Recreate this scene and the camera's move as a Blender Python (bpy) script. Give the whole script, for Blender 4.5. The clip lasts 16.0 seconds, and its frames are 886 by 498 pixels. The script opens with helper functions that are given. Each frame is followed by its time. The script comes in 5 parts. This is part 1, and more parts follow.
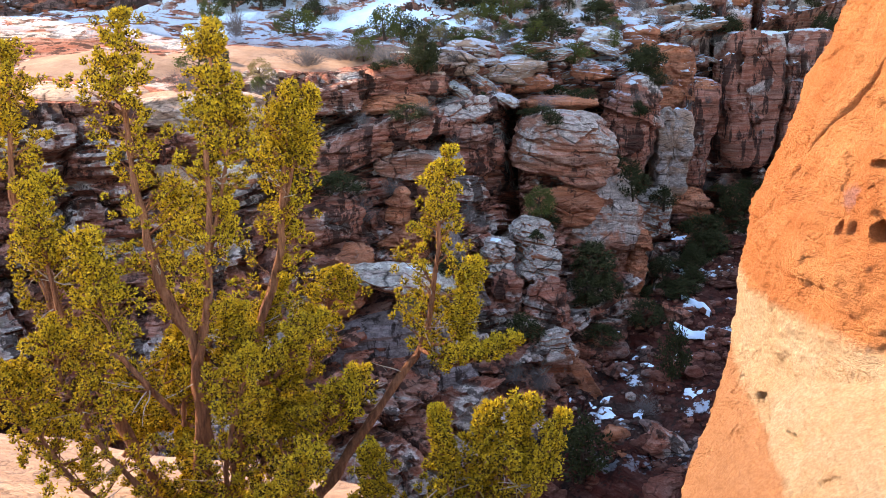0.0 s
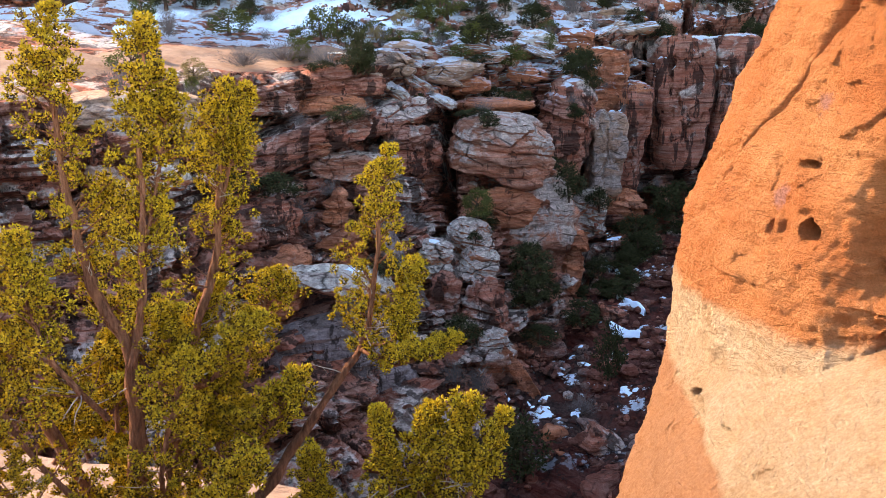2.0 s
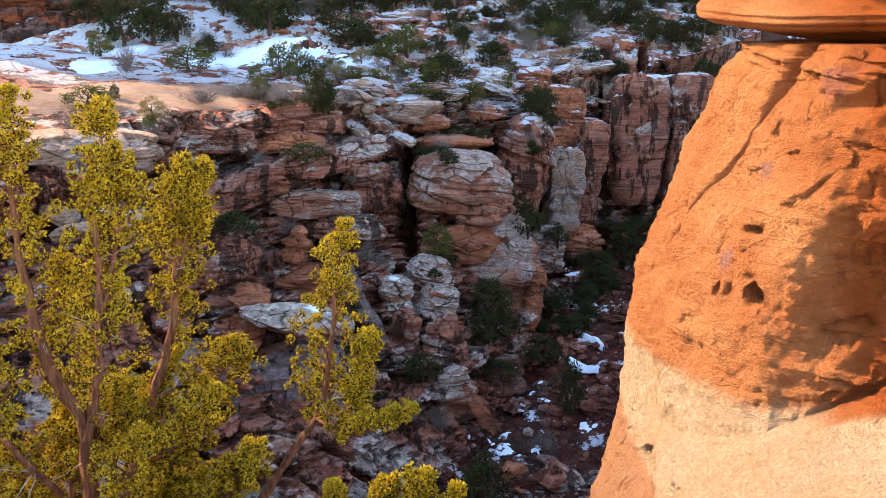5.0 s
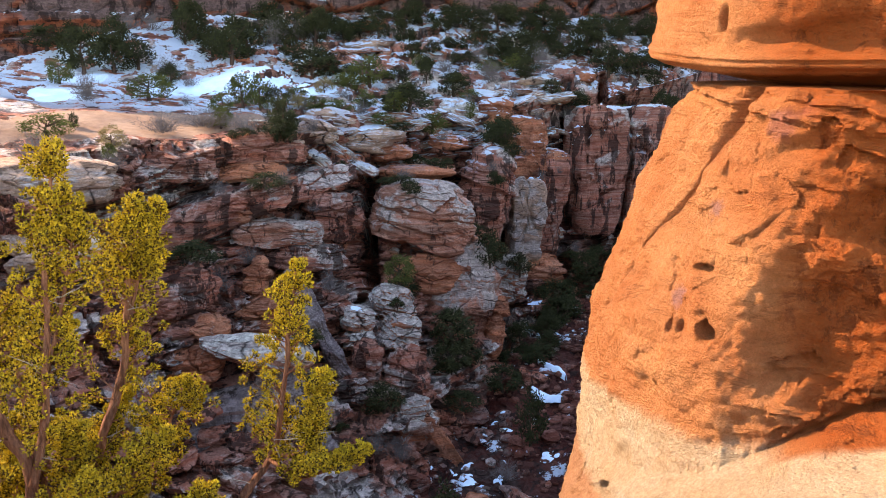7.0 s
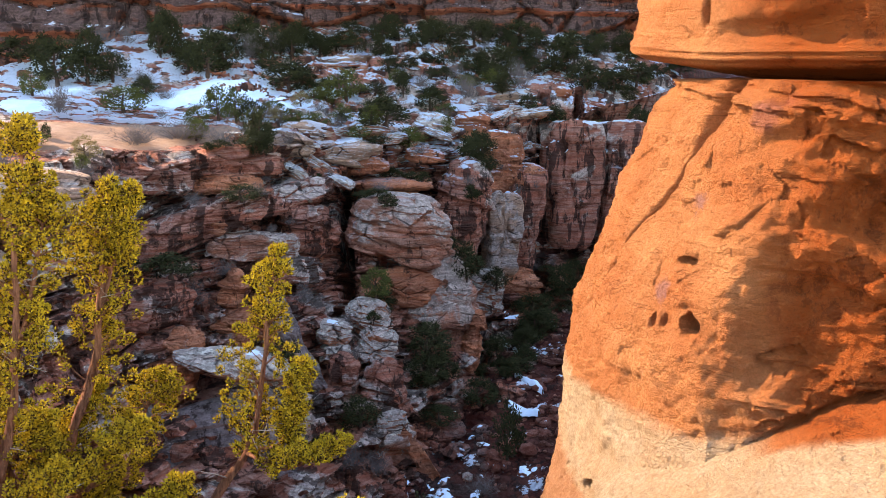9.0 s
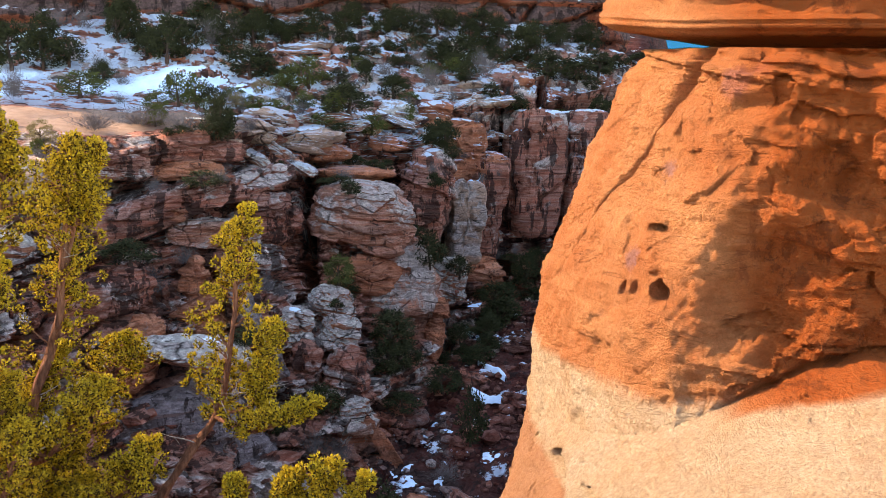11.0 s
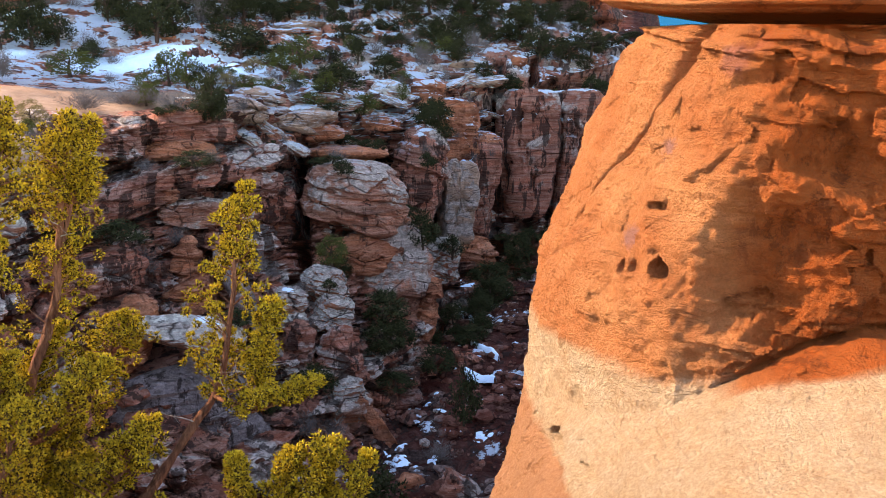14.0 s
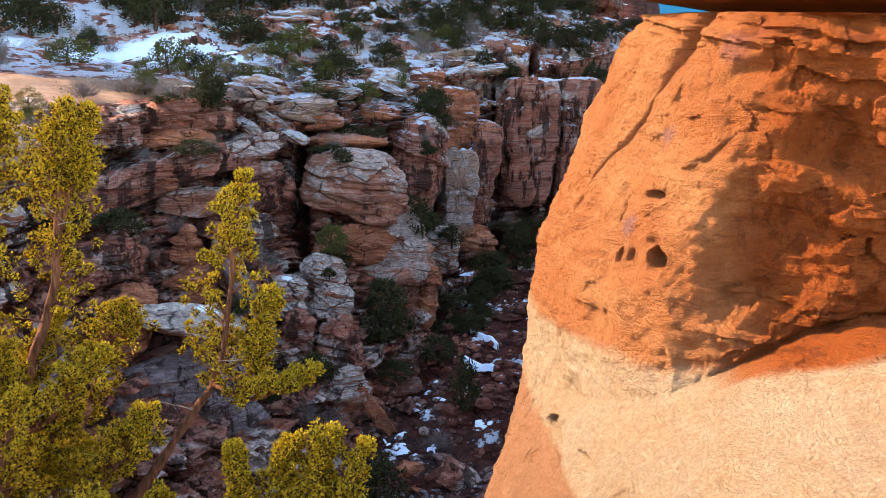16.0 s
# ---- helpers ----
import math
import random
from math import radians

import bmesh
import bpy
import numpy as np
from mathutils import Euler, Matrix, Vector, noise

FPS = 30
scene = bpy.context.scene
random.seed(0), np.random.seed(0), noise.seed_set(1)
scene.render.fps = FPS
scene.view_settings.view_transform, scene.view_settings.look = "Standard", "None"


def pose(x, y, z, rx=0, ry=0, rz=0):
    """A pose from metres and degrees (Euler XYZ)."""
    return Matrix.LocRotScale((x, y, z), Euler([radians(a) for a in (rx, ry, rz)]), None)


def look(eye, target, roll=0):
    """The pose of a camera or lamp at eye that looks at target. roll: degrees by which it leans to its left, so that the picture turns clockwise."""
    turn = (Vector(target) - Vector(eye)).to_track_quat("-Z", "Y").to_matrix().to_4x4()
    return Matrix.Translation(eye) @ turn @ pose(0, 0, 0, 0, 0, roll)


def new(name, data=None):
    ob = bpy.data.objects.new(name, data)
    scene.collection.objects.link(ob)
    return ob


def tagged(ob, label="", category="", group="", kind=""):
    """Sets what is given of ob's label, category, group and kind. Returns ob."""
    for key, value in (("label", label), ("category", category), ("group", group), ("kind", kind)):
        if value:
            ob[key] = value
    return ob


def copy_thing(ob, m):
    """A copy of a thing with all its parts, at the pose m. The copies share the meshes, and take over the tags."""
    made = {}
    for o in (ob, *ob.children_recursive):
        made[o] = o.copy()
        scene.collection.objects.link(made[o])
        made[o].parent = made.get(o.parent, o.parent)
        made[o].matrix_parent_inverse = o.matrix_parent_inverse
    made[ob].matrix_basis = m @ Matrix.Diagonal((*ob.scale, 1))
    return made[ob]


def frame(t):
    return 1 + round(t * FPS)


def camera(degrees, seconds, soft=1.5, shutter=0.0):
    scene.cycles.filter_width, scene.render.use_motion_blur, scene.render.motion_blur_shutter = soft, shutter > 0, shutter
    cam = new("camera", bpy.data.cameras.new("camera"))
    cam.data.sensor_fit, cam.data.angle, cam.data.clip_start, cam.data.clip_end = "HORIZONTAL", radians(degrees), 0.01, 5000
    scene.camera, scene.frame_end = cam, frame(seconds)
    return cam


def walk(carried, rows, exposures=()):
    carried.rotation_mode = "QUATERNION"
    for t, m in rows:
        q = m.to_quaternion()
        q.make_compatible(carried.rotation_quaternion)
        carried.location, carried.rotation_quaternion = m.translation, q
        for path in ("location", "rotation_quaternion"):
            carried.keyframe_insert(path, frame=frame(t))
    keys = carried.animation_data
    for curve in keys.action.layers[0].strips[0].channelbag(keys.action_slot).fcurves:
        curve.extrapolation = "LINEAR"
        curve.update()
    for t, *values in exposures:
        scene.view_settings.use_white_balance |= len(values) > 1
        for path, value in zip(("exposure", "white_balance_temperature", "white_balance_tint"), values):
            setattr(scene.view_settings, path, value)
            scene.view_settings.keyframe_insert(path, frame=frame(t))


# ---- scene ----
cam = camera(52.25, 16.0, soft=0.6)
PATH = [
    (0, (-0.117, 0.028, 29.567), (-1.722, 9.508, 26.820), -1.96),
    (0.5, (-0.134, 0.048, 29.531), (-1.514, 9.564, 26.785), -1.70),
    (1, (-0.138, 0.050, 29.535), (-1.353, 9.590, 26.792), -1.51),
    (1.5, (-0.143, 0.047, 29.527), (-1.206, 9.604, 26.781), -1.31),
    (2, (-0.139, 0.048, 29.538), (-1.064, 9.619, 26.792), -1.15),
    (2.5, (-0.142, 0.043, 29.546), (-0.948, 9.625, 26.802), -1.03),
    (3, (-0.138, 0.042, 29.552), (-0.846, 9.630, 26.802), -0.93),
    (3.5, (-0.133, -0.014, 29.781), (-0.772, 9.587, 27.055), -0.82),
    (4, (-0.074, -0.010, 29.856), (-0.679, 9.626, 27.251), -0.84),
    (6.5, (-0.061, -0.057, 30.061), (-0.260, 9.691, 27.839), -0.25),
    (7, (0.023, -0.040, 30.055), (-0.069, 9.731, 27.931), -0.16),
    (7.5, (0.003, -0.024, 30.047), (-0.031, 9.761, 27.981), -0.01),
    (8, (0.000, 0.000, 30.000), (-0.000, 9.792, 27.972), -0.00),
    (8.5, (-0.016, 0.056, 29.888), (0.062, 9.859, 27.918), 0.06),
    (9, (-0.044, 0.063, 29.748), (0.132, 9.873, 27.815), 0.22),
    (9.5, (-0.039, 0.066, 29.627), (0.254, 9.876, 27.709), 0.36),
    (12, (-0.205, 0.117, 29.438), (0.476, 9.869, 27.332), 0.83),
    (12.5, (-0.210, 0.126, 29.437), (0.467, 9.872, 27.303), 0.79),
    (13, (-0.207, 0.138, 29.435), (0.463, 9.878, 27.273), 0.77),
    (13.5, (-0.211, 0.138, 29.428), (0.458, 9.873, 27.240), 0.79),
    (14, (-0.205, 0.142, 29.425), (0.483, 9.867, 27.198), 0.77),
    (14.5, (-0.203, 0.144, 29.424), (0.494, 9.859, 27.161), 0.77),
    (15, (-0.202, 0.148, 29.422), (0.492, 9.856, 27.126), 0.77),
    (15.5, (-0.198, 0.151, 29.419), (0.497, 9.852, 27.092), 0.74),
    (16, (-0.193, 0.146, 29.422), (0.498, 9.842, 27.074), 0.79),
]
walk(cam, [(t, look(eye, target, roll)) for t, eye, target, roll in PATH], exposures=[(0, 2.14, 8900, 23), (2.5, 2.02, 8900, 23), (8, 2.0, 8900, 23), (16, 1.92, 8900, 23)])

# ---- light ----
SUN_AZ = (-0.94, 0.341)
SUN_UP = math.radians(34)
world = bpy.data.worlds.new("sky")
scene.world = world
world.use_nodes = True
wn, wl = world.node_tree.nodes, world.node_tree.links
sky = wn.new("ShaderNodeTexSky")
sky.sky_type, sky.sun_disc = "NISHITA", False
sky.sun_elevation = SUN_UP
sky.sun_rotation = math.atan2(SUN_AZ[0], SUN_AZ[1])
sky.altitude, sky.dust_density, sky.ozone_density = 1800, 0.1, 1.8
wn["Background"].inputs["Strength"].default_value = 0.29
wl.new(sky.outputs["Color"], wn["Background"].inputs["Color"])
sun = new("sun", bpy.data.lights.new("sun", "SUN"))
sun.data.energy, sun.data.angle, sun.data.color = 3.4, radians(0.5), (1.0, 0.94, 0.84)
sun_dir = Vector((SUN_AZ[0] * math.cos(SUN_UP), SUN_AZ[1] * math.cos(SUN_UP), math.sin(SUN_UP)))
sun.matrix_world = look(sun_dir * 200, (0, 0, 0))

# ---- tools ----
rng = np.random.default_rng(7)


def hashed(i, j, k, seed):
    """A repeatable number in 0..1 for each whole place of a lattice."""
    h = (i.astype(np.int64) * 374761393 + j.astype(np.int64) * 668265263 + k.astype(np.int64) * 2147483647 + seed * 1274126177) & 0xFFFFFFFF
    h = ((h ^ (h >> 13)) * 1274126177) & 0xFFFFFFFF
    h = ((h ^ (h >> 16)) * 2246822519) & 0xFFFFFFFF
    return ((h ^ (h >> 15)) & 0xFFFFFF) / float(0xFFFFFF)


def grain(p, size=1.0, seed=0):
    """Smooth noise of -1..1 at the places p (n, 3)."""
    q = np.asarray(p, float) / size + 311.7
    c = np.floor(q)
    f = q - c
    f = f * f * f * (f * (f * 6 - 15) + 10)
    c = c.astype(np.int64)
    out = 0
    for a in (0, 1):
        wa = f[:, 0] if a else 1 - f[:, 0]
        for b in (0, 1):
            wb = f[:, 1] if b else 1 - f[:, 1]
            for d in (0, 1):
                wd = f[:, 2] if d else 1 - f[:, 2]
                out = out + wa * wb * wd * hashed(c[:, 0] + a, c[:, 1] + b, c[:, 2] + d, seed)
    return out * 2 - 1


def layered(p, size, octaves=4, seed=0, gain=0.5):
    out, amp, total = 0, 1.0, 0.0
    for n in range(octaves):
        out = out + amp * grain(p, size / 2**n, seed + 17 * n)
        total += amp
        amp *= gain
    return out / total


def cells(p, size, seed=0):
    """Cellular noise: the distance to the nearest edge between cells, and a number of each cell's own."""
    q = np.asarray(p, float) / np.asarray(size, float) + 97.3
    c = np.floor(q).astype(np.int64)
    best = np.full(len(q), 9.0)
    second = np.full(len(q), 9.0)
    own = np.zeros(len(q))
    for a in (-1, 0, 1):
        for b in (-1, 0, 1):
            for d in (-1, 0, 1):
                i, j, k = c[:, 0] + a, c[:, 1] + b, c[:, 2] + d
                x = i + 0.15 + 0.7 * hashed(i, j, k, seed)
                y = j + 0.15 + 0.7 * hashed(i, j, k, seed + 1)
                z = k + 0.15 + 0.7 * hashed(i, j, k, seed + 2)
                r = np.sqrt((x - q[:, 0]) ** 2 + (y - q[:, 1]) ** 2 + (z - q[:, 2]) ** 2)
                near = r < best
                second = np.where(near, best, np.minimum(second, r))
                own = np.where(near, hashed(i, j, k, seed + 3), own)
                best = np.where(near, r, best)
    return second - best, own


def smooth(a, b, x):
    t = np.clip((x - a) / (b - a), 0, 1)
    return t * t * (3 - 2 * t)


def beds(z, thick, seed=0, edge=0.16):
    """Rock beds of uneven thickness: a number of -1..1 for each bed, with steep steps between."""
    q = z / thick + 50
    q = q + 0.35 * np.sin(q * 2.1 + seed) + 0.2 * np.sin(q * 4.7 + 2 * seed)
    c = np.floor(q).astype(np.int64)
    f = q - c
    zero = np.zeros_like(c)
    here, after = hashed(c, zero, zero, seed + 5), hashed(c + 1, zero, zero, seed + 5)
    w = smooth(1 - edge, 1, f)
    return (here * (1 - w) + after * w) * 2 - 1


def mesh_of(name, verts, faces, material, flat=False, crisp=0):
    me = bpy.data.meshes.new(name)
    verts, faces = np.asarray(verts, np.float32), np.asarray(faces, np.int32)
    me.vertices.add(len(verts))
    me.vertices.foreach_set("co", verts.ravel())
    n, k = faces.shape
    me.loops.add(n * k)
    me.loops.foreach_set("vertex_index", faces.ravel())
    me.polygons.add(n)
    me.polygons.foreach_set("loop_start", np.arange(0, n * k, k, dtype=np.int32))
    me.polygons.foreach_set("loop_total", np.full(n, k, np.int32))
    me.polygons.foreach_set("use_smooth", np.full(n, not flat))
    me.update(calc_edges=True)
    me.validate()
    if crisp:
        me.set_sharp_from_angle(angle=radians(crisp))
    if material:
        me.materials.append(material)
    return me


def grid_faces(rows, cols, closed=False):
    i = np.arange(rows - 1)[:, None] * cols
    j = np.arange(cols if closed else cols - 1)[None, :]
    k = (j + 1) % cols
    return np.stack([i + j, i + k, i + cols + k, i + cols + j], -1).reshape(-1, 4)


def thing(name, verts, faces, material, label, category, group="", kind="", flat=False, at=None, crisp=0):
    ob = new(name, mesh_of(name, verts, faces, material, flat, crisp))
    if at is not None:
        ob.matrix_world = at
    return tagged(ob, label, category, group, kind)


def part(name, mesh, parent, label=""):
    ob = new(name, mesh)
    ob.parent = parent
    return tagged(ob, label)


def holder(name, at, label, category, group=""):
    ob = new(name)
    ob.matrix_world = at
    return tagged(ob, label, category, group)

# ---- materials ----
def nodes_of(name, rough=0.9):
    m = bpy.data.materials.new(name)
    m.use_nodes = True
    n, l = m.node_tree.nodes, m.node_tree.links
    b = n["Principled BSDF"]
    b.inputs["Roughness"].default_value = rough
    b.inputs["Specular IOR Level"].default_value = 0.06
    return m, n, l, b


def spot(n, l, where, scale, detail=6, rough=0.6, stretch=(1, 1, 1), lo=0.35, hi=0.65, distort=0.0, turn=(0, 0, 0)):
    """A noise mask in world metres, cut between lo and hi."""
    mp = n.new("ShaderNodeMapping")
    mp.inputs["Scale"].default_value = stretch
    mp.inputs["Rotation"].default_value = turn
    t = n.new("ShaderNodeTexNoise")
    t.inputs["Scale"].default_value, t.inputs["Detail"].default_value, t.inputs["Roughness"].default_value = scale, detail, rough
    t.inputs["Distortion"].default_value = distort
    r = n.new("ShaderNodeMapRange")
    r.inputs["From Min"].default_value, r.inputs["From Max"].default_value = lo, hi
    l.new(where, mp.inputs["Vector"])
    l.new(mp.outputs["Vector"], t.inputs["Vector"])
    l.new(t.outputs["Fac"], r.inputs["Value"])
    return r.outputs["Result"]


def mixed(n, l, fac, a, b):
    m = n.new("ShaderNodeMix")
    m.data_type = "RGBA"
    for sock, v in ((m.inputs["Factor"], fac), (m.inputs["A"], a), (m.inputs["B"], b)):
        if isinstance(v, (int, float)):
            sock.default_value = v
        elif isinstance(v, tuple):
            sock.default_value = (*v, 1)
        else:
            l.new(v, sock)
    return m.outputs["Result"]


def sums(n, l, op, a, b=0.0, c=None, clamp=False):
    m = n.new("ShaderNodeMath")
    m.operation, m.use_clamp = op, clamp
    for sock, v in zip(m.inputs, (a, b, c)):
        if v is None:
            continue
        if isinstance(v, (int, float)):
            sock.default_value = v
        else:
            l.new(v, sock)
    return m.outputs["Value"]


def relief(n, l, b, heights, dist=0.05, strength=0.6):
    """Bump from the sum of (value, weight)."""
    total = 0.0
    for v, w in heights:
        total = sums(n, l, "MULTIPLY_ADD", v, w, total)
    bp = n.new("ShaderNodeBump")
    bp.inputs["Strength"].default_value, bp.inputs["Distance"].default_value = strength, dist
    l.new(total, bp.inputs["Height"])
    l.new(bp.outputs["Normal"], b.inputs["Normal"])


def place(n):
    g = n.new("ShaderNodeNewGeometry")
    return g.outputs["Position"], g


def split(n, l, v):
    s = n.new("ShaderNodeSeparateXYZ")
    l.new(v, s.inputs["Vector"])
    return s.outputs


def cracks(n, l, where, scale, stretch, width, turn=(0, 0, 0)):
    """Thin branching cracks: 1 in them, 0 beside them."""
    w = n.new("ShaderNodeTexNoise")
    w.inputs["Scale"].default_value, w.inputs["Detail"].default_value = scale * 1.7, 4
    add = n.new("ShaderNodeMixRGB")
    add.inputs["Fac"].default_value = 0.16
    l.new(where, add.inputs["Color1"])
    l.new(w.outputs["Color"], add.inputs["Color2"])
    l.new(where, w.inputs["Vector"])
    mp = n.new("ShaderNodeMapping")
    mp.inputs["Scale"].default_value, mp.inputs["Rotation"].default_value = stretch, turn
    l.new(add.outputs["Color"], mp.inputs["Vector"])
    v = n.new("ShaderNodeTexVoronoi")
    v.feature = "DISTANCE_TO_EDGE"
    v.inputs["Scale"].default_value = scale
    l.new(mp.outputs["Vector"], v.inputs["Vector"])
    r = n.new("ShaderNodeMapRange")
    r.inputs["From Min"].default_value, r.inputs["From Max"].default_value = width, 0.0
    l.new(v.outputs["Distance"], r.inputs["Value"])
    broken = spot(n, l, where, scale * 1.1, 4, 0.6, (1, 1, 1), 0.46, 0.56)
    return sums(n, l, "MULTIPLY", r.outputs["Result"], broken)


def canyon_rock(name, red, grey, cream, snow=0.0, snow_from=60.0, grey_share=0.5, scale=1.0, dark_share=0.5, net=0.9, snow_z=21.5):
    """Weathered bedded sandstone: red where fresh, grey where varnished, black streaks and open cracks, snow on the level places past a line of the plan."""
    m, n, l, b = nodes_of(name, 0.92)
    p, g = place(n)
    x, y, z = split(n, l, p)
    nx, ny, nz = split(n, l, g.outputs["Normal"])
    bed = spot(n, l, p, 0.42 * scale, 5, 0.6, (0.3, 0.3, 2.6), 0.4, 0.6, 0.5, (0.1, -0.14, 0))
    fine_bed = spot(n, l, p, 1.5 * scale, 7, 0.66, (0.28, 0.28, 3.6), 0.42, 0.58, 0.6, (0.1, -0.14, 0))
    big = spot(n, l, p, 0.2 * scale, 7, 0.66, (1, 1, 1.3), 0.66 - 0.34 * grey_share, 0.71 - 0.34 * grey_share, 0.5)
    blotch = spot(n, l, p, 0.9 * scale, 8, 0.7, (1, 1, 0.8), 0.46, 0.54)
    speck = spot(n, l, p, 2.6, 9, 0.74, (1, 1, 1.5), 0.45, 0.56)
    grit = spot(n, l, p, 11.0, 5, 0.75, (1, 1, 1), 0.44, 0.56)
    gap = cracks(n, l, p, 0.5 * scale, (0.8, 0.8, 1.7), 0.035, (0.1, -0.2, 0))
    split_line = cracks(n, l, p, 1.3 * scale, (0.55, 0.55, 1.9), 0.05, (0.1, -0.25, 0.4))
    gap = sums(n, l, "MAXIMUM", gap, sums(n, l, "MULTIPLY", split_line, 0.6))
    c = mixed(n, l, bed, tuple(min(0.8, v * 1.2) for v in red), tuple(v * 0.5 for v in red))
    c = mixed(n, l, sums(n, l, "MULTIPLY", fine_bed, 0.45), c, cream)
    c = mixed(n, l, sums(n, l, "MULTIPLY", blotch, 0.35), c, tuple(v * 0.45 for v in red))
    c = mixed(n, l, sums(n, l, "MULTIPLY", grit, 0.25), c, tuple(v * 0.4 for v in red))
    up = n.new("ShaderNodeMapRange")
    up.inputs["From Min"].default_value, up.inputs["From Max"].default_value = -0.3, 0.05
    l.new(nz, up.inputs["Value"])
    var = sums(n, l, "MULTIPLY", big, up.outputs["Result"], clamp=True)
    gcol = mixed(n, l, fine_bed, grey, tuple(min(0.82, v * 1.25) for v in grey))
    gcol = mixed(n, l, sums(n, l, "MULTIPLY", speck, 0.55), gcol, tuple(v * 0.3 for v in grey))
    gcol = mixed(n, l, sums(n, l, "MULTIPLY", grit, 0.3), gcol, tuple(v * 0.35 for v in grey))
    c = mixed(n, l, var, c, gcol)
    dark = spot(n, l, p, 0.6, 8, 0.68, (1.8, 1.8, 0.5), 0.65 - 0.14 * dark_share, 0.69 - 0.14 * dark_share)
    c = mixed(n, l, sums(n, l, "MULTIPLY", dark, 0.8), c, (0.035, 0.024, 0.02))
    c = mixed(n, l, sums(n, l, "MULTIPLY", gap, net), c, (0.016, 0.011, 0.01))
    if snow:
        lev = n.new("ShaderNodeMapRange")
        lev.inputs["From Min"].default_value, lev.inputs["From Max"].default_value = 0.7, 0.8
        l.new(nz, lev.inputs["Value"])
        lie = spot(n, l, p, 0.55, 9, 0.68, (1, 1, 1), 0.62 - 0.25 * snow, 0.645 - 0.25 * snow)
        far = n.new("ShaderNodeMapRange")
        far.inputs["From Min"].default_value, far.inputs["From Max"].default_value = snow_from, snow_from + 8
        l.new(y, far.inputs["Value"])
        lie = sums(n, l, "MULTIPLY", sums(n, l, "MULTIPLY", lie, lev.outputs["Result"]), far.outputs["Result"], clamp=True)
        high = n.new("ShaderNodeMapRange")
        high.inputs["From Min"].default_value, high.inputs["From Max"].default_value = snow_z, snow_z + 1.5
        l.new(z, high.inputs["Value"])
        lie = sums(n, l, "MULTIPLY", lie, high.outputs["Result"], clamp=True)
        # lying snow, its colour tinted blue for the shade
        c = mixed(n, l, lie, c, (0.72, 0.86, 0.94))
    l.new(c, b.inputs["Base Color"])
    relief(n, l, b, [(fine_bed, 0.5), (blotch, 0.45), (speck, 0.3), (grit, 0.12), (gap, -1.6)], 0.2, 1.0)
    return m


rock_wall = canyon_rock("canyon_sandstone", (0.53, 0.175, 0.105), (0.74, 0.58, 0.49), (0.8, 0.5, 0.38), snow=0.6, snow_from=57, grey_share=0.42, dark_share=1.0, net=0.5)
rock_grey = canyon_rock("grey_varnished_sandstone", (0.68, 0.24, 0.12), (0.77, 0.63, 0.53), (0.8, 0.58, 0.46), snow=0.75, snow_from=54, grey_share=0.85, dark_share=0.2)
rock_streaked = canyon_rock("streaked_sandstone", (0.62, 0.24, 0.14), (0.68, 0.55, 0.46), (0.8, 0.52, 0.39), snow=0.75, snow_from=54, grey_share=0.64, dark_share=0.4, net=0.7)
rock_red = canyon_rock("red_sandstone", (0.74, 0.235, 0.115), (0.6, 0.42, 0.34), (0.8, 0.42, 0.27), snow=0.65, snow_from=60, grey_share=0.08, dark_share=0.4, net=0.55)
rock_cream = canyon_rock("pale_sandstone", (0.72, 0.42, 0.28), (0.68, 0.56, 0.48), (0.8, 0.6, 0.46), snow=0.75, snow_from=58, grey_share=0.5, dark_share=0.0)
# dark red floor, lowered further so the gully's shade sits in its colour
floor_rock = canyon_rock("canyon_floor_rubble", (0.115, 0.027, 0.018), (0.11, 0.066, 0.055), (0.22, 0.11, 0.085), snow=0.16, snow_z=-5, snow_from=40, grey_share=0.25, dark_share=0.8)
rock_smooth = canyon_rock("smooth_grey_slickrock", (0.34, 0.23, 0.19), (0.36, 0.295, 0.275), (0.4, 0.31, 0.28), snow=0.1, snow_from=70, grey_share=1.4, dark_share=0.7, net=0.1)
# rust-red stones, their colour also lowered for the shade of the gully
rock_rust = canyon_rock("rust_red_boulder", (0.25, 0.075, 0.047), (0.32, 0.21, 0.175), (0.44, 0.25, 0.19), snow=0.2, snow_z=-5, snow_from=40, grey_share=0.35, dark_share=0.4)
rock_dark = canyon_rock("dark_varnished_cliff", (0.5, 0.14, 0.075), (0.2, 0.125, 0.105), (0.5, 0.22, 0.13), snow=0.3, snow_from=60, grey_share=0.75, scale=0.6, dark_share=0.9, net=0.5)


def snow_material():
    m, n, l, b = nodes_of("old_snow_shade_blue", 0.7)
    p, g = place(n)
    a = spot(n, l, p, 1.5, 6, 0.6)
    f = spot(n, l, p, 12, 5, 0.6)
    # the blue of the shade is put into the snow's base colour
    l.new(mixed(n, l, a, (0.52, 0.73, 0.85), (0.64, 0.81, 0.9)), b.inputs["Base Color"])
    relief(n, l, b, [(a, 1.0), (f, 0.2)], 0.08, 0.5)
    return m


snow_mat = snow_material()


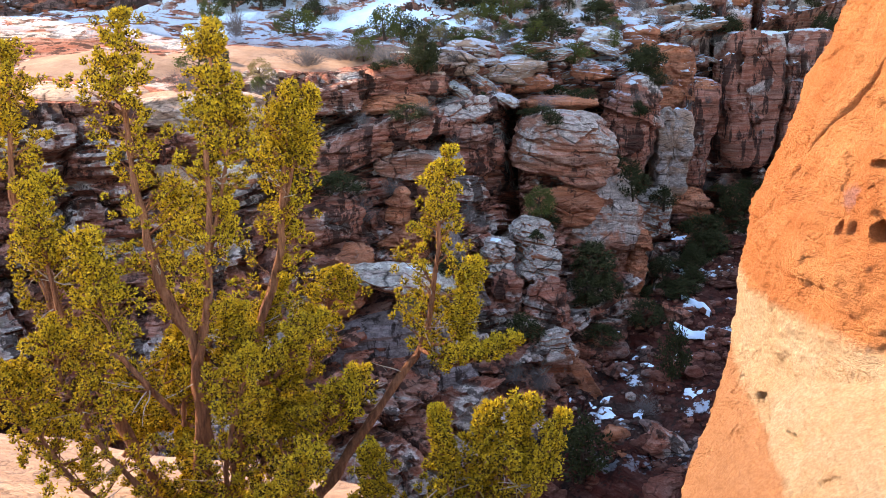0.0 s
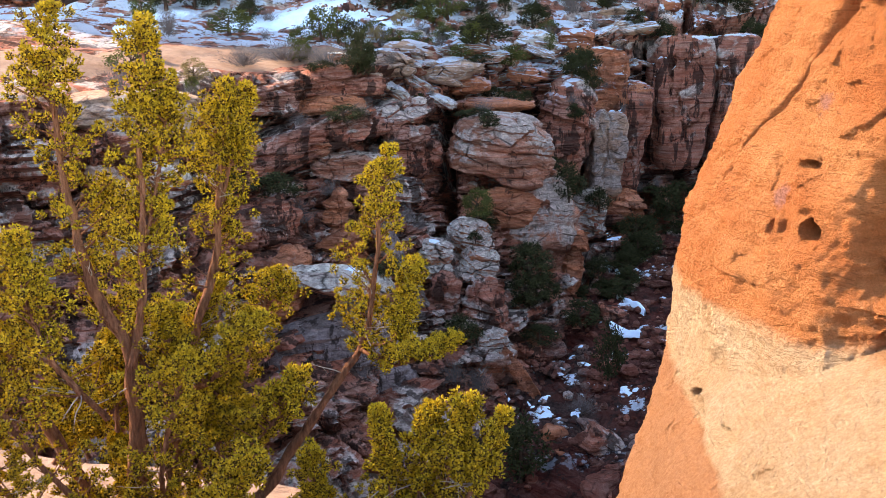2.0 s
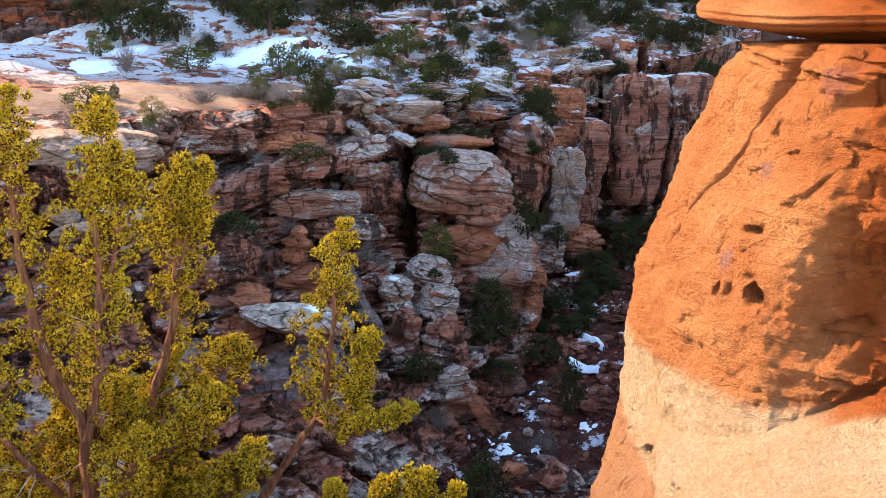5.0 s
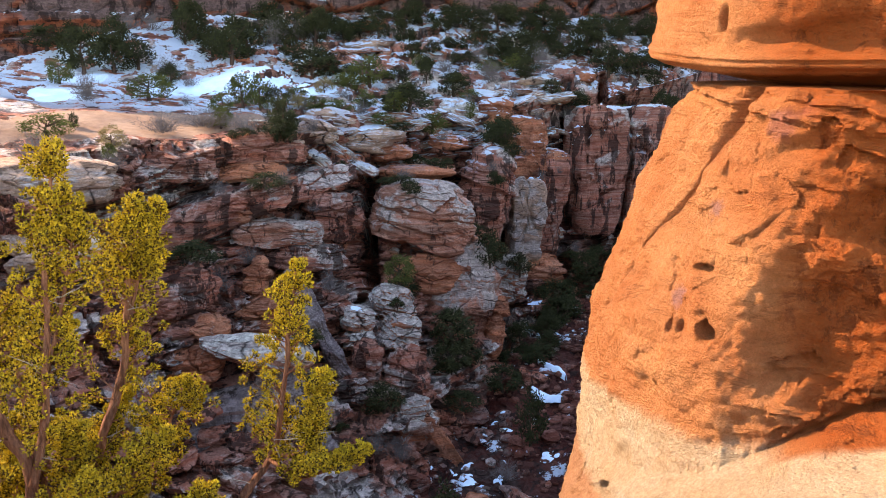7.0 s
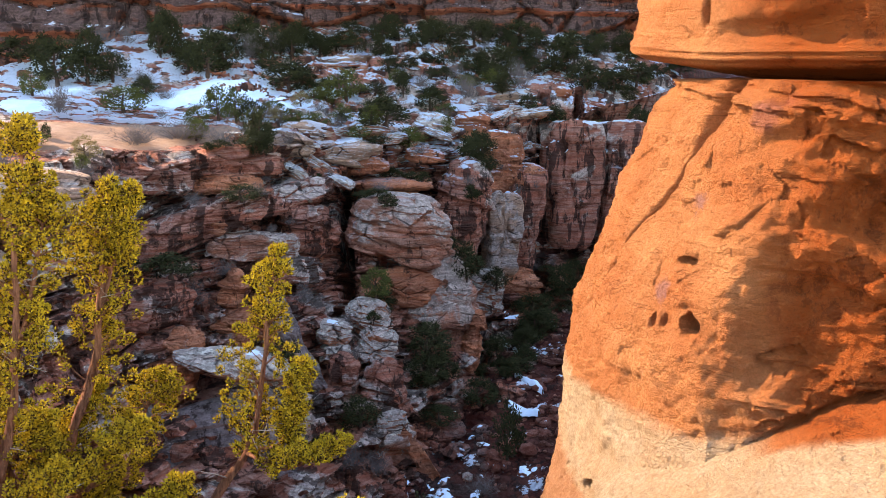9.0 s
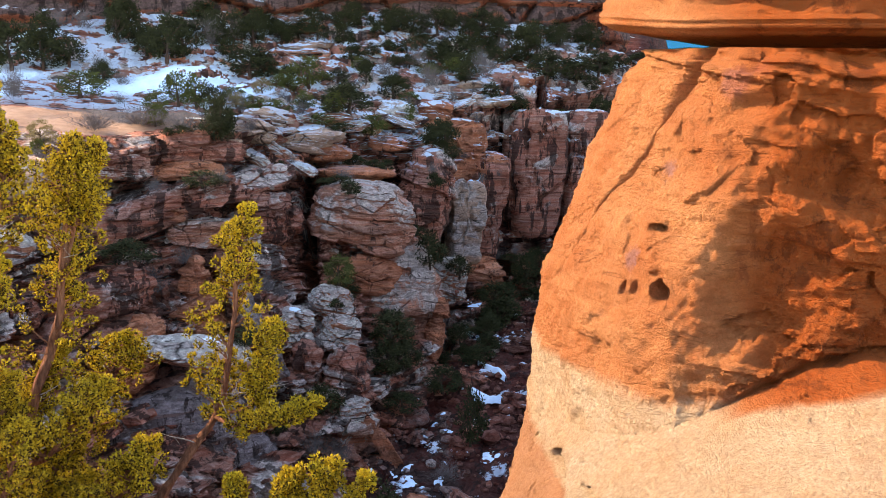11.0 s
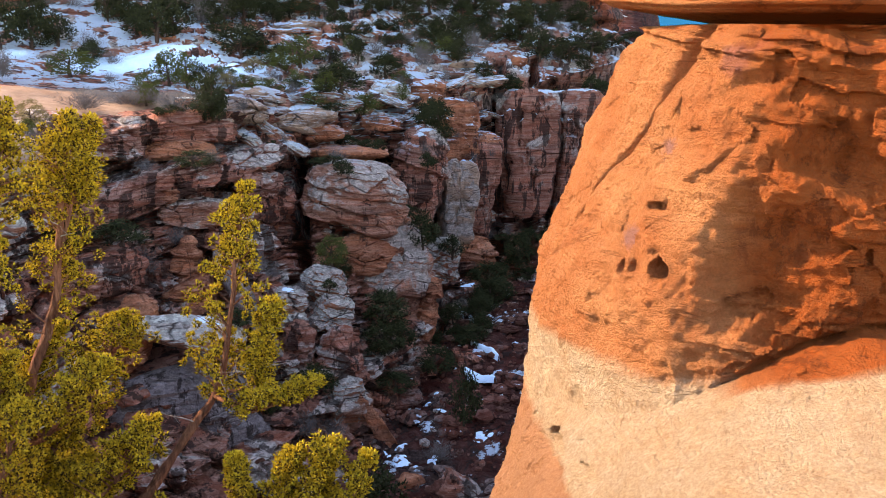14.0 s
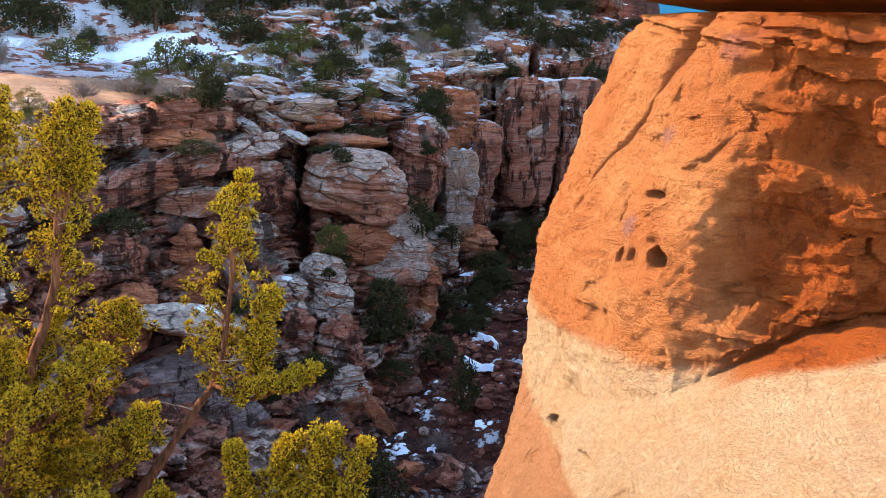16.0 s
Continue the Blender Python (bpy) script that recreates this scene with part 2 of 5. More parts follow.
def plain_noise(name, a, b_col, scale, rough=0.9, bump=0.02, detail=8, stretch=(1, 1, 1)):
    m, n, l, b = nodes_of(name, rough)
    p, g = place(n)
    f = spot(n, l, p, scale, detail, 0.65, stretch)
    h = spot(n, l, p, scale * 6, 5, 0.65, stretch)
    c = mixed(n, l, f, a, b_col)
    c = mixed(n, l, sums(n, l, "MULTIPLY", h, 0.35), c, tuple(v * 0.5 for v in a))
    l.new(c, b.inputs["Base Color"])
    relief(n, l, b, [(f, 0.6), (h, 0.5)], bump, 0.8)
    return m


slick_mat = plain_noise("pale_slickrock", (0.38, 0.245, 0.165), (0.25, 0.145, 0.095), 0.5, bump=0.12, stretch=(1, 1, 4))
dark_bark = plain_noise("dark_pinyon_bark", (0.11, 0.065, 0.045), (0.05, 0.032, 0.024), 8.0)
bark = plain_noise("juniper_bark", (0.42, 0.185, 0.1), (0.12, 0.05, 0.03), 26.0, bump=0.04, stretch=(1, 1, 0.15))
twig_pale = plain_noise("bleached_twig", (0.5, 0.42, 0.35), (0.34, 0.27, 0.22), 9.0)
twig_grey = plain_noise("dead_twig", (0.2, 0.17, 0.15), (0.12, 0.1, 0.09), 4.0)


def leaf_material(name, a, b_col, thin=0.2, glow=1.0):
    """Scale leaves or needles: part of the light comes through them, yellower than what they throw back."""
    m, n, l, b = nodes_of(name, 0.7)
    p, g = place(n)
    f = spot(n, l, p, 5.0, 4, 0.6)
    c = mixed(n, l, g.outputs["Random Per Island"], a, b_col)
    c = mixed(n, l, sums(n, l, "MULTIPLY", f, 0.4), c, tuple(v * 0.55 for v in a))
    l.new(c, b.inputs["Base Color"])
    t = n.new("ShaderNodeBsdfTranslucent")
    bright = n.new("ShaderNodeMixRGB")
    bright.blend_type = "MULTIPLY"
    bright.inputs["Fac"].default_value = 1.0
    bright.inputs["Color2"].default_value = (1.5 * glow, 1.4 * glow, 0.9 * glow, 1)
    l.new(c, bright.inputs["Color1"])
    l.new(bright.outputs["Color"], t.inputs["Color"])
    mx = n.new("ShaderNodeMixShader")
    mx.inputs["Fac"].default_value = thin
    out = n["Material Output"]
    l.new(b.outputs["BSDF"], mx.inputs[1])
    l.new(t.outputs["BSDF"], mx.inputs[2])
    l.new(mx.outputs["Shader"], out.inputs["Surface"])
    return m


juniper_leaf = leaf_material("juniper_scale_leaves", (0.62, 0.41, 0.028), (0.2, 0.135, 0.014), 0.12, 1.0)
# inner juniper leaves: a dark colour stands for the shade within the clumps
shade_leaf = leaf_material("shaded_juniper_leaves", (0.12, 0.075, 0.016), (0.045, 0.03, 0.01), 0.05)
dry_leaf = leaf_material("dry_bush_leaves", (0.3, 0.22, 0.1), (0.2, 0.16, 0.07), 0.2)
pine_leaf = leaf_material("dark_pinyon_needles", (0.055, 0.06, 0.022), (0.014, 0.017, 0.008), 0.08)
bush_leaf = leaf_material("green_bush_leaves", (0.13, 0.14, 0.035), (0.05, 0.06, 0.02), 0.15)


def pillar_rock():
    """Orange sandstone over a pale band that follows the bedding, with iron stains, dark streaks and a flank whose
    shade is painted.
    """
    m, n, l, b = nodes_of("orange_pillar_sandstone", 0.88)
    p, g = place(n)
    x, y, z = split(n, l, p)
    wob = spot(n, l, p, 1.3, 6, 0.6, (1, 1, 1), 0.0, 1.0)
    level = sums(n, l, "MULTIPLY_ADD", x, 0.06, 25.56)
    edge = sums(n, l, "SUBTRACT", z, sums(n, l, "MULTIPLY_ADD", wob, 0.4, level))
    pale = n.new("ShaderNodeMapRange")
    pale.inputs["From Min"].default_value, pale.inputs["From Max"].default_value = 0.06, -0.1
    l.new(edge, pale.inputs["Value"])
    out = n.new("ShaderNodeVectorMath")
    out.operation = "DISTANCE"
    cut = n.new("ShaderNodeCombineXYZ")
    l.new(x, cut.inputs["X"])
    l.new(y, cut.inputs["Y"])
    l.new(cut.outputs["Vector"], out.inputs[0])
    out.inputs[1].default_value = (5.2, 11.5, 0)
    skirt = n.new("ShaderNodeMapRange")
    skirt.inputs["From Min"].default_value, skirt.inputs["From Max"].default_value = 3.5, 3.66
    l.new(sums(n, l, "MULTIPLY_ADD", wob, 0.2, out.outputs["Value"]), skirt.inputs["Value"])
    below = n.new("ShaderNodeMapRange")
    below.inputs["From Min"].default_value, below.inputs["From Max"].default_value = 26.75, 26.65
    l.new(z, below.inputs["Value"])
    paleness = sums(n, l, "MAXIMUM", pale.outputs["Result"], sums(n, l, "MULTIPLY", sums(n, l, "MULTIPLY", skirt.outputs["Result"], below.outputs["Result"]), 1.0))
    blotch = spot(n, l, p, 1.2, 7, 0.6, (1, 1, 1), 0.35, 0.65)
    grit = spot(n, l, p, 28.0, 6, 0.75, (1, 1, 1), 0.4, 0.6)
    fine = spot(n, l, p, 9.0, 8, 0.7, (1, 1, 1), 0.3, 0.7)
    bed = spot(n, l, p, 2.2, 7, 0.62, (0.5, 0.5, 3.0), 0.3, 0.7, 0.5, (0.25, -0.15, 0))
    pit = spot(n, l, p, 22.0, 4, 0.6, (1, 1, 1.4), 0.63, 0.74)
    deep = mixed(n, l, blotch, (0.8, 0.32, 0.125), (0.62, 0.18, 0.06))
    deep = mixed(n, l, sums(n, l, "MULTIPLY", bed, 0.3), deep, (0.7, 0.29, 0.115))
    light = mixed(n, l, blotch, (0.74, 0.56, 0.34), (0.68, 0.44, 0.23))
    light = mixed(n, l, sums(n, l, "MULTIPLY", bed, 0.35), light, (0.76, 0.6, 0.4))
    low = sums(n, l, "MULTIPLY_ADD", x, 1.2, sums(n, l, "MULTIPLY_ADD", wob, 0.6, sums(n, l, "MULTIPLY", z, 0.75)))
    lowr = n.new("ShaderNodeMapRange")
    lowr.inputs["From Min"].default_value, lowr.inputs["From Max"].default_value = 21.12, 21.0
    l.new(low, lowr.inputs["Value"])
    light = mixed(n, l, lowr.outputs["Result"], light, (0.62, 0.3, 0.15))
    c = mixed(n, l, paleness, deep, light)
    # patches of purple iron stain
    for cx, cy, cz, rad in ((2.66, 10.1, 27.29, 0.2), (3.03, 10.14, 28.32, 0.17), (3.06, 10.17, 28.15, 0.12), (3.58, 9.7, 29.3, 0.26), (3.85, 9.6, 29.4, 0.2)):
        d = n.new("ShaderNodeVectorMath")
        d.operation = "DISTANCE"
        l.new(p, d.inputs[0])
        d.inputs[1].default_value = (cx, cy, cz)
        r = n.new("ShaderNodeMapRange")
        r.inputs["From Min"].default_value, r.inputs["From Max"].default_value = rad * 1.15, rad * 0.7
        l.new(sums(n, l, "MULTIPLY_ADD", fine, 0.12, d.outputs["Value"]), r.inputs["Value"])
        c = mixed(n, l, sums(n, l, "MULTIPLY", r.outputs["Result"], 0.75), c, (0.35, 0.18, 0.175))
    # flank away from the weather side: shade painted in deep red, then black varnish
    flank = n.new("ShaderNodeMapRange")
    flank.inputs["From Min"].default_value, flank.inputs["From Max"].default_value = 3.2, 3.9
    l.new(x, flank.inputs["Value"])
    # deep red puts the flank's shade and warm bounce into the base colour
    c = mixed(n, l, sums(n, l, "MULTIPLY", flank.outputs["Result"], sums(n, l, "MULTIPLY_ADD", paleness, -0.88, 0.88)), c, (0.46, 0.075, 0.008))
    c = mixed(n, l, sums(n, l, "MULTIPLY", pit, 0.5), c, (0.25, 0.075, 0.02))
    c = mixed(n, l, sums(n, l, "MULTIPLY", fine, 0.36), c, (0.4, 0.14, 0.045))
    c = mixed(n, l, sums(n, l, "MULTIPLY", grit, 0.36), c, (0.3, 0.1, 0.03))
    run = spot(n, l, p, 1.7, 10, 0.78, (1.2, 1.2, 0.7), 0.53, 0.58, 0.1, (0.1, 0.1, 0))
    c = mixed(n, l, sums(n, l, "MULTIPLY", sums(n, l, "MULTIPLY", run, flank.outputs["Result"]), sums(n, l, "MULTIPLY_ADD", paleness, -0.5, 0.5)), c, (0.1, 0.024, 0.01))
    raw = spot(n, l, p, 1.4, 6, 0.6, (0.4, 0.4, 1.7), 0.0, 1.0, 1.0, (0.3, -0.25, 0))
    line = n.new("ShaderNodeMapRange")
    line.inputs["From Min"].default_value, line.inputs["From Max"].default_value = 0.014, 0.0
    l.new(sums(n, l, "ABSOLUTE", sums(n, l, "SUBTRACT", raw, 0.5)), line.inputs["Value"])
    seam = sums(n, l, "MULTIPLY", line.outputs["Result"], spot(n, l, p, 1.8, 4, 0.6, (1, 1, 1), 0.45, 0.6))
    c = mixed(n, l, sums(n, l, "MULTIPLY", seam, sums(n, l, "MULTIPLY_ADD", paleness, -0.3, 0.4)), c, (0.16, 0.045, 0.015))
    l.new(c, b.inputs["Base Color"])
    relief(n, l, b, [(bed, 0.5), (blotch, 0.5), (fine, 0.4), (pit, -0.8), (seam, -0.3), (grit, 0.25)], 0.15, 1.0)
    return m


pillar_mat = pillar_rock()

# ---- the canyon ----
ALONG, ACROSS = np.array((0.69, 0.724)), np.array((0.724, -0.69))


def foot(l):
    """Where the far wall meets the canyon's floor, across the canyon, and the floor's height there."""
    return np.interp(l, [10, 28, 35, 43, 52, 60, 70], [-27.0, -31.0, -33.0, -36.0, -40.0, -40.5, -38.0]), np.interp(l, [10, 28, 35, 43, 52, 62, 75], [3.0, 5.0, 6.6, 8.6, 10.2, 12.0, 13.0])


def rim(l):
    return np.interp(l, [10, 24, 50, 58, 64, 75], [-45.5, -46.5, -47.0, -45.5, -43.5, -42.0])


def upland(x, y, l, s):
    z = 24.9 + 0.13 * np.maximum(0, rim(l) - s) + 0.29 * np.maximum(0, y - 72)
    return z


def bend(x, y):
    """Past this line the upland falls away to the side canyon."""
    return smooth(0.0, 3.0, x - (0.281 * y + 0.6)) * smooth(60, 72, y)


def wall_land(name, l0, l1, dl):
    l = np.arange(l0, l1, dl)
    w = np.concatenate([np.linspace(-3.2, 0, 140)[:-1], np.linspace(0, 1, 190)[:-1], 1 + np.linspace(0, 1, 190) ** 1.15 * 2.35])
    W, L = np.meshgrid(w, l, indexing="ij")
    W, L = W.ravel(), L.ravel()
    sb, zf = foot(L)
    sr = rim(L)
    # gullies and buttresses
    q = np.stack([L, np.zeros_like(L), np.zeros_like(L)], 1)
    gully = grain(q, 6.5, 3) * 1.6 + grain(q, 2.6, 4) * 0.7
    inface = smooth(0.02, 0.3, W) * (1 - smooth(0.85, 1.25, W))
    S = np.where(W < 1, sb + (sr - sb) * W, sr - (W - 1) * 13.2) + gully * inface
    X, Y = ALONG[0] * L + ACROSS[0] * S, ALONG[1] * L + ACROSS[1] * S
    face = zf + (24.6 - zf) * np.clip(W, 0, 1) ** 0.86
    Z = np.where(W < 0, zf - 0.12 * W * 6, face)
    up = W >= 1
    Z = np.where(up, np.maximum(Z, upland(X, Y, L, S)), Z)
    P = np.stack([X, Y, Z], 1)
    # bedded, jointed face: each bed and block stands in or out of it
    dip = Z - 0.13 * np.minimum(L, 48) + 0.6 * grain(P, 7.0, 11)
    bent = np.stack([L + 1.1 * grain(P, 2.6, 23), S * 0.4, dip + 0.5 * grain(P, 1.8, 24)], 1)
    edge, own = cells(bent, (3.9, 4.0, 2.2), 21)
    edge2, own2 = cells(bent, (2.0, 2.2, 0.75), 31)
    out = 1.15 * beds(dip, 1.4, 3, 0.08) + 0.55 * beds(dip * 1.02 + 0.3 * grain(P, 2.0, 5), 0.46, 9, 0.12) + 0.16 * beds(dip, 0.2, 10, 0.2)
    out += 0.9 * (own - 0.5) + 0.4 * (own2 - 0.5) - 2.4 * (1 - smooth(0.0, 0.08, edge)) - 0.7 * (1 - smooth(0, 0.09, edge2))
    out += 0.9 * layered(P, 5.0, 4, 41) + 0.18 * layered(P, 0.7, 3, 43)
    out = 0.85 * out - 0.5 - 1.1 * smooth(0.0, 0.2, W) * (1 - smooth(0.7, 0.9, W)) - 0.7 * smooth(49, 55, L) * smooth(0.05, 0.3, W)
    out -= 2.6 * np.exp(-(((P - (-10.0, 43.6, 14.0)) / (2.4, 3.0, 1.2)) ** 2).sum(1))
    out -= 1.5 * np.exp(-(((P - (-4.9, 59.0, 20.0)) / (0.7, 3.0, 2.2)) ** 2).sum(1))
    k = smooth(-0.02, 0.1, W) * (1 - smooth(0.98, 1.12, W))
    P[:, 0] += ACROSS[0] * out * k
    P[:, 1] += ACROSS[1] * out * k
    P[:, 2] += 0.25 * out * k
    # clefts that run back into the wall between its blocks
    for line, wide, y0, y1, z0, z1, deep in ((-0.0915, 0.4, 55, 63, 16, 22.5, 5.0), (0.056, 0.9, 58, 70, 10, 23, 3.5), (0.1275, 0.4, 66, 82, 12, 27, 6.0), (0.166, 0.3, 68, 84, 12, 27, 5.0)):
        near = np.exp(-(((P[:, 0] - line * P[:, 1]) / wide) ** 4)) * smooth(y0 - 1, y0, P[:, 1]) * (1 - smooth(y1, y1 + 1, P[:, 1])) * smooth(z0 - 1, z0, P[:, 2]) * (1 - smooth(z1, z1 + 1, P[:, 2]))
        P[:, 1] += deep * near
        P[:, 2] -= 0.35 * deep * near
    # the upland: low ledges that step up, with blocks and hollows
    ku = smooth(0.98, 1.1, W)
    e3, o3 = cells(P * (1, 1, 0), (2.4, 1.5, 9.0), 51)
    e4, o4 = cells(P * (1, 1, 0), (0.9, 0.6, 9.0), 53)
    rough = smooth(-16, -6, P[:, 0] + 0.35 * (P[:, 1] - 55)) * 0.85 + 0.15
    rise = 0.55 * layered(P, 6.0, 3, 55) + rough * (0.85 * (o3 - 0.4) + 0.24 * (o4 - 0.4) - 0.25 * (1 - smooth(0, 0.1, e3)))
    P[:, 2] += ku * rise * (1 - 0.6 * smooth(88, 92, P[:, 1]))
    # floor of broken blocks and gravel
    kf = 1 - smooth(-0.02, 0.08, W)
    P[:, 2] += kf * (0.5 * layered(P, 3.0, 4, 61) + 0.35 * (cells(P * (1, 1, 0), (1.4, 1.4, 9), 63)[1] - 0.5))
    P[:, 2] -= 16 * bend(P[:, 0], P[:, 1])
    return P, grid_faces(len(w), len(l))


wall_v, wall_f = wall_land("far", 6, 80, 0.17)
FLOOR_ROWS, L_COUNT = 144, len(np.arange(6, 80, 0.17))
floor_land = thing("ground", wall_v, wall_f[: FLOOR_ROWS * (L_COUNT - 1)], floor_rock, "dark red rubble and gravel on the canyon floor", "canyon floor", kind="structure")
far_wall = thing("ground", wall_v, wall_f[FLOOR_ROWS * (L_COUNT - 1) :], rock_wall, "bedded red and grey sandstone canyon wall with snow on its ledges", "canyon wall", kind="structure", crisp=38)


def land_height(x, y):
    """The wide land under and round the canyon."""
    l, s = ALONG[0] * x + ALONG[1] * y, ACROSS[0] * x + ACROSS[1] * y
    sb, zf = foot(l)
    far = np.where(s < rim(l) - 1, upland(x, y, l, s) - 4.5, zf - 1.5)
    far = np.where((s >= rim(l) - 1) & (s < sb), zf - 1.5 + (11 - zf) * np.clip((sb - s) / (sb - rim(l)), 0, 1) ** 3, far)
    near = 27.6 - 0.40 * np.maximum(y, 0) - 0.25 * np.maximum(0, x)
    near = np.where(s > sb, zf - 1.5 + np.maximum(0, s - sb - 24) * 0.9, far)
    z = np.where(y < 26, np.minimum(near, 27.6 - 0.7 * np.maximum(0, y)), near)
    z = np.where(y < 3, 27.4, z)
    away = np.hypot(x - 0, y - 40)
    z = z * (1 - smooth(110, 180, away)) + 14 * smooth(110, 180, away)
    return z - 16 * bend(x, y) * (1 - smooth(110, 180, away))


def spaced(limit, step, grow=1.09):
    out, v = [0.0], 0.0
    while v < limit:
        v += step
        step *= grow if v > 60 else 1.0
        out.append(v)
    return np.array(out)


half = spaced(3500, 2.0)
gx = np.concatenate([-half[:0:-1], half])
gy = np.concatenate([-half[:0:-1], half]) + 30
GY, GX = np.meshgrid(gy, gx, indexing="ij")
gz = land_height(GX.ravel(), GY.ravel())
gp = np.stack([GX.ravel(), GY.ravel(), gz], 1)
gp[:, 2] += 0.4 * layered(gp, 9.0, 3, 71)
wide_land = thing("ground", gp, grid_faces(len(gy), len(gx)), floor_rock, "wide red desert ground round the canyon", "ground", kind="structure")


def near_ledge():
    """Smooth slickrock on which the juniper grows; it ends in a rounded lip over the canyon."""
    u, v = np.linspace(-16, 3, 230), np.linspace(-6, 12.5, 230)
    V, U = np.meshgrid(v, u, indexing="ij")
    x, y = U.ravel(), V.ravel()
    p = np.stack([x, y, 0 * x], 1)
    lip = np.interp(x, [-16, -6, -3, -1.8, -0.6, 3], [12.0, 10.6, 9.9, 8.4, 3.5, 2.0]) + 0.5 * grain(p, 2.3, 81)
    z = 28.2 - 0.46 * np.maximum(y, 0) + 0.06 * (-x - 3) - 1.1 * smooth(-0.3, 1.0, (y - lip)) - 10 * smooth(0.2, 3.0, y - lip)
    z += 0.12 * layered(p, 1.6, 4, 83) + 0.08 * beds(z, 0.4, 4)
    return np.stack([x, y, z], 1), grid_faces(len(v), len(u))


nv, nf = near_ledge()
ledge = thing("ground", nv, nf, slick_mat, "pale pink slickrock ledge under the juniper", "rock ledge", kind="structure")


def far_cliff():
    """The upper cliff behind the snowy slope: jointed walls with dark clefts."""
    a = np.linspace(-120, 27, 520)
    h = np.linspace(-3, 30, 130)
    H, A = np.meshgrid(h, a, indexing="ij")
    A, H = A.ravel(), H.ravel()
    base = np.interp(A, [-120, -70, -40, -12, 0, 18, 24, 27], [66, 75.3, 80, 89.5, 94, 95, 96.5, 104])
    foot_z = 31.5 + 0 * A
    P = np.stack([A, base, H], 1)
    e1, o1 = cells(np.stack([A + 2 * grain(P, 6, 90), 0 * A, H + 2 * grain(P, 7, 92)], 1), (8.5, 9, 6), 91)
    e2, o2 = cells(np.stack([A, 0 * A, H], 1), (2.2, 9, 2.8), 93)
    out = 2.6 * (o1 - 0.5) + 0.7 * (o2 - 0.5) - 1.8 * (1 - smooth(0, 0.04, e1)) - 0.3 * (1 - smooth(0, 0.08, e2))
    out += 1.3 * beds(H + 0.8 * grain(P, 8, 95), 2.6, 7, 0.1) + 0.5 * beds(H + 0.3 * grain(P, 3, 96), 0.7, 8, 0.12) + 2.2 * layered(P, 9.0, 5, 97)
    y = base + 0.12 * H - out
    y = y + 40 * smooth(26, 30, H)
    # its unseen upper half stands higher where it shades the slope
    tall = np.interp(A, [-120, -73, -67, -30, 0, 27], [20, 20, 50, 54, 36, 26])
    return np.stack([A, y, foot_z + np.where(H > 12, 12 + (H - 12) * (tall - 12) / 16, H)], 1), grid_faces(len(h), len(a))


cv, cf = far_cliff()
cliff = thing("backdrop", cv, cf, rock_dark, "tall red sandstone cliff with dark clefts in shade", "cliff", kind="structure")

# ---- the pillar ----
AX, AY = 5.2, 11.5
TURNS = [0, 60, 120, 160, 180, 205, 222, 235, 250, 275, 320, 360]
LEVELS = [21.0, 23.5, 25.3, 26.0, 26.7, 27.5, 28.3, 29.0, 29.45, 29.62]


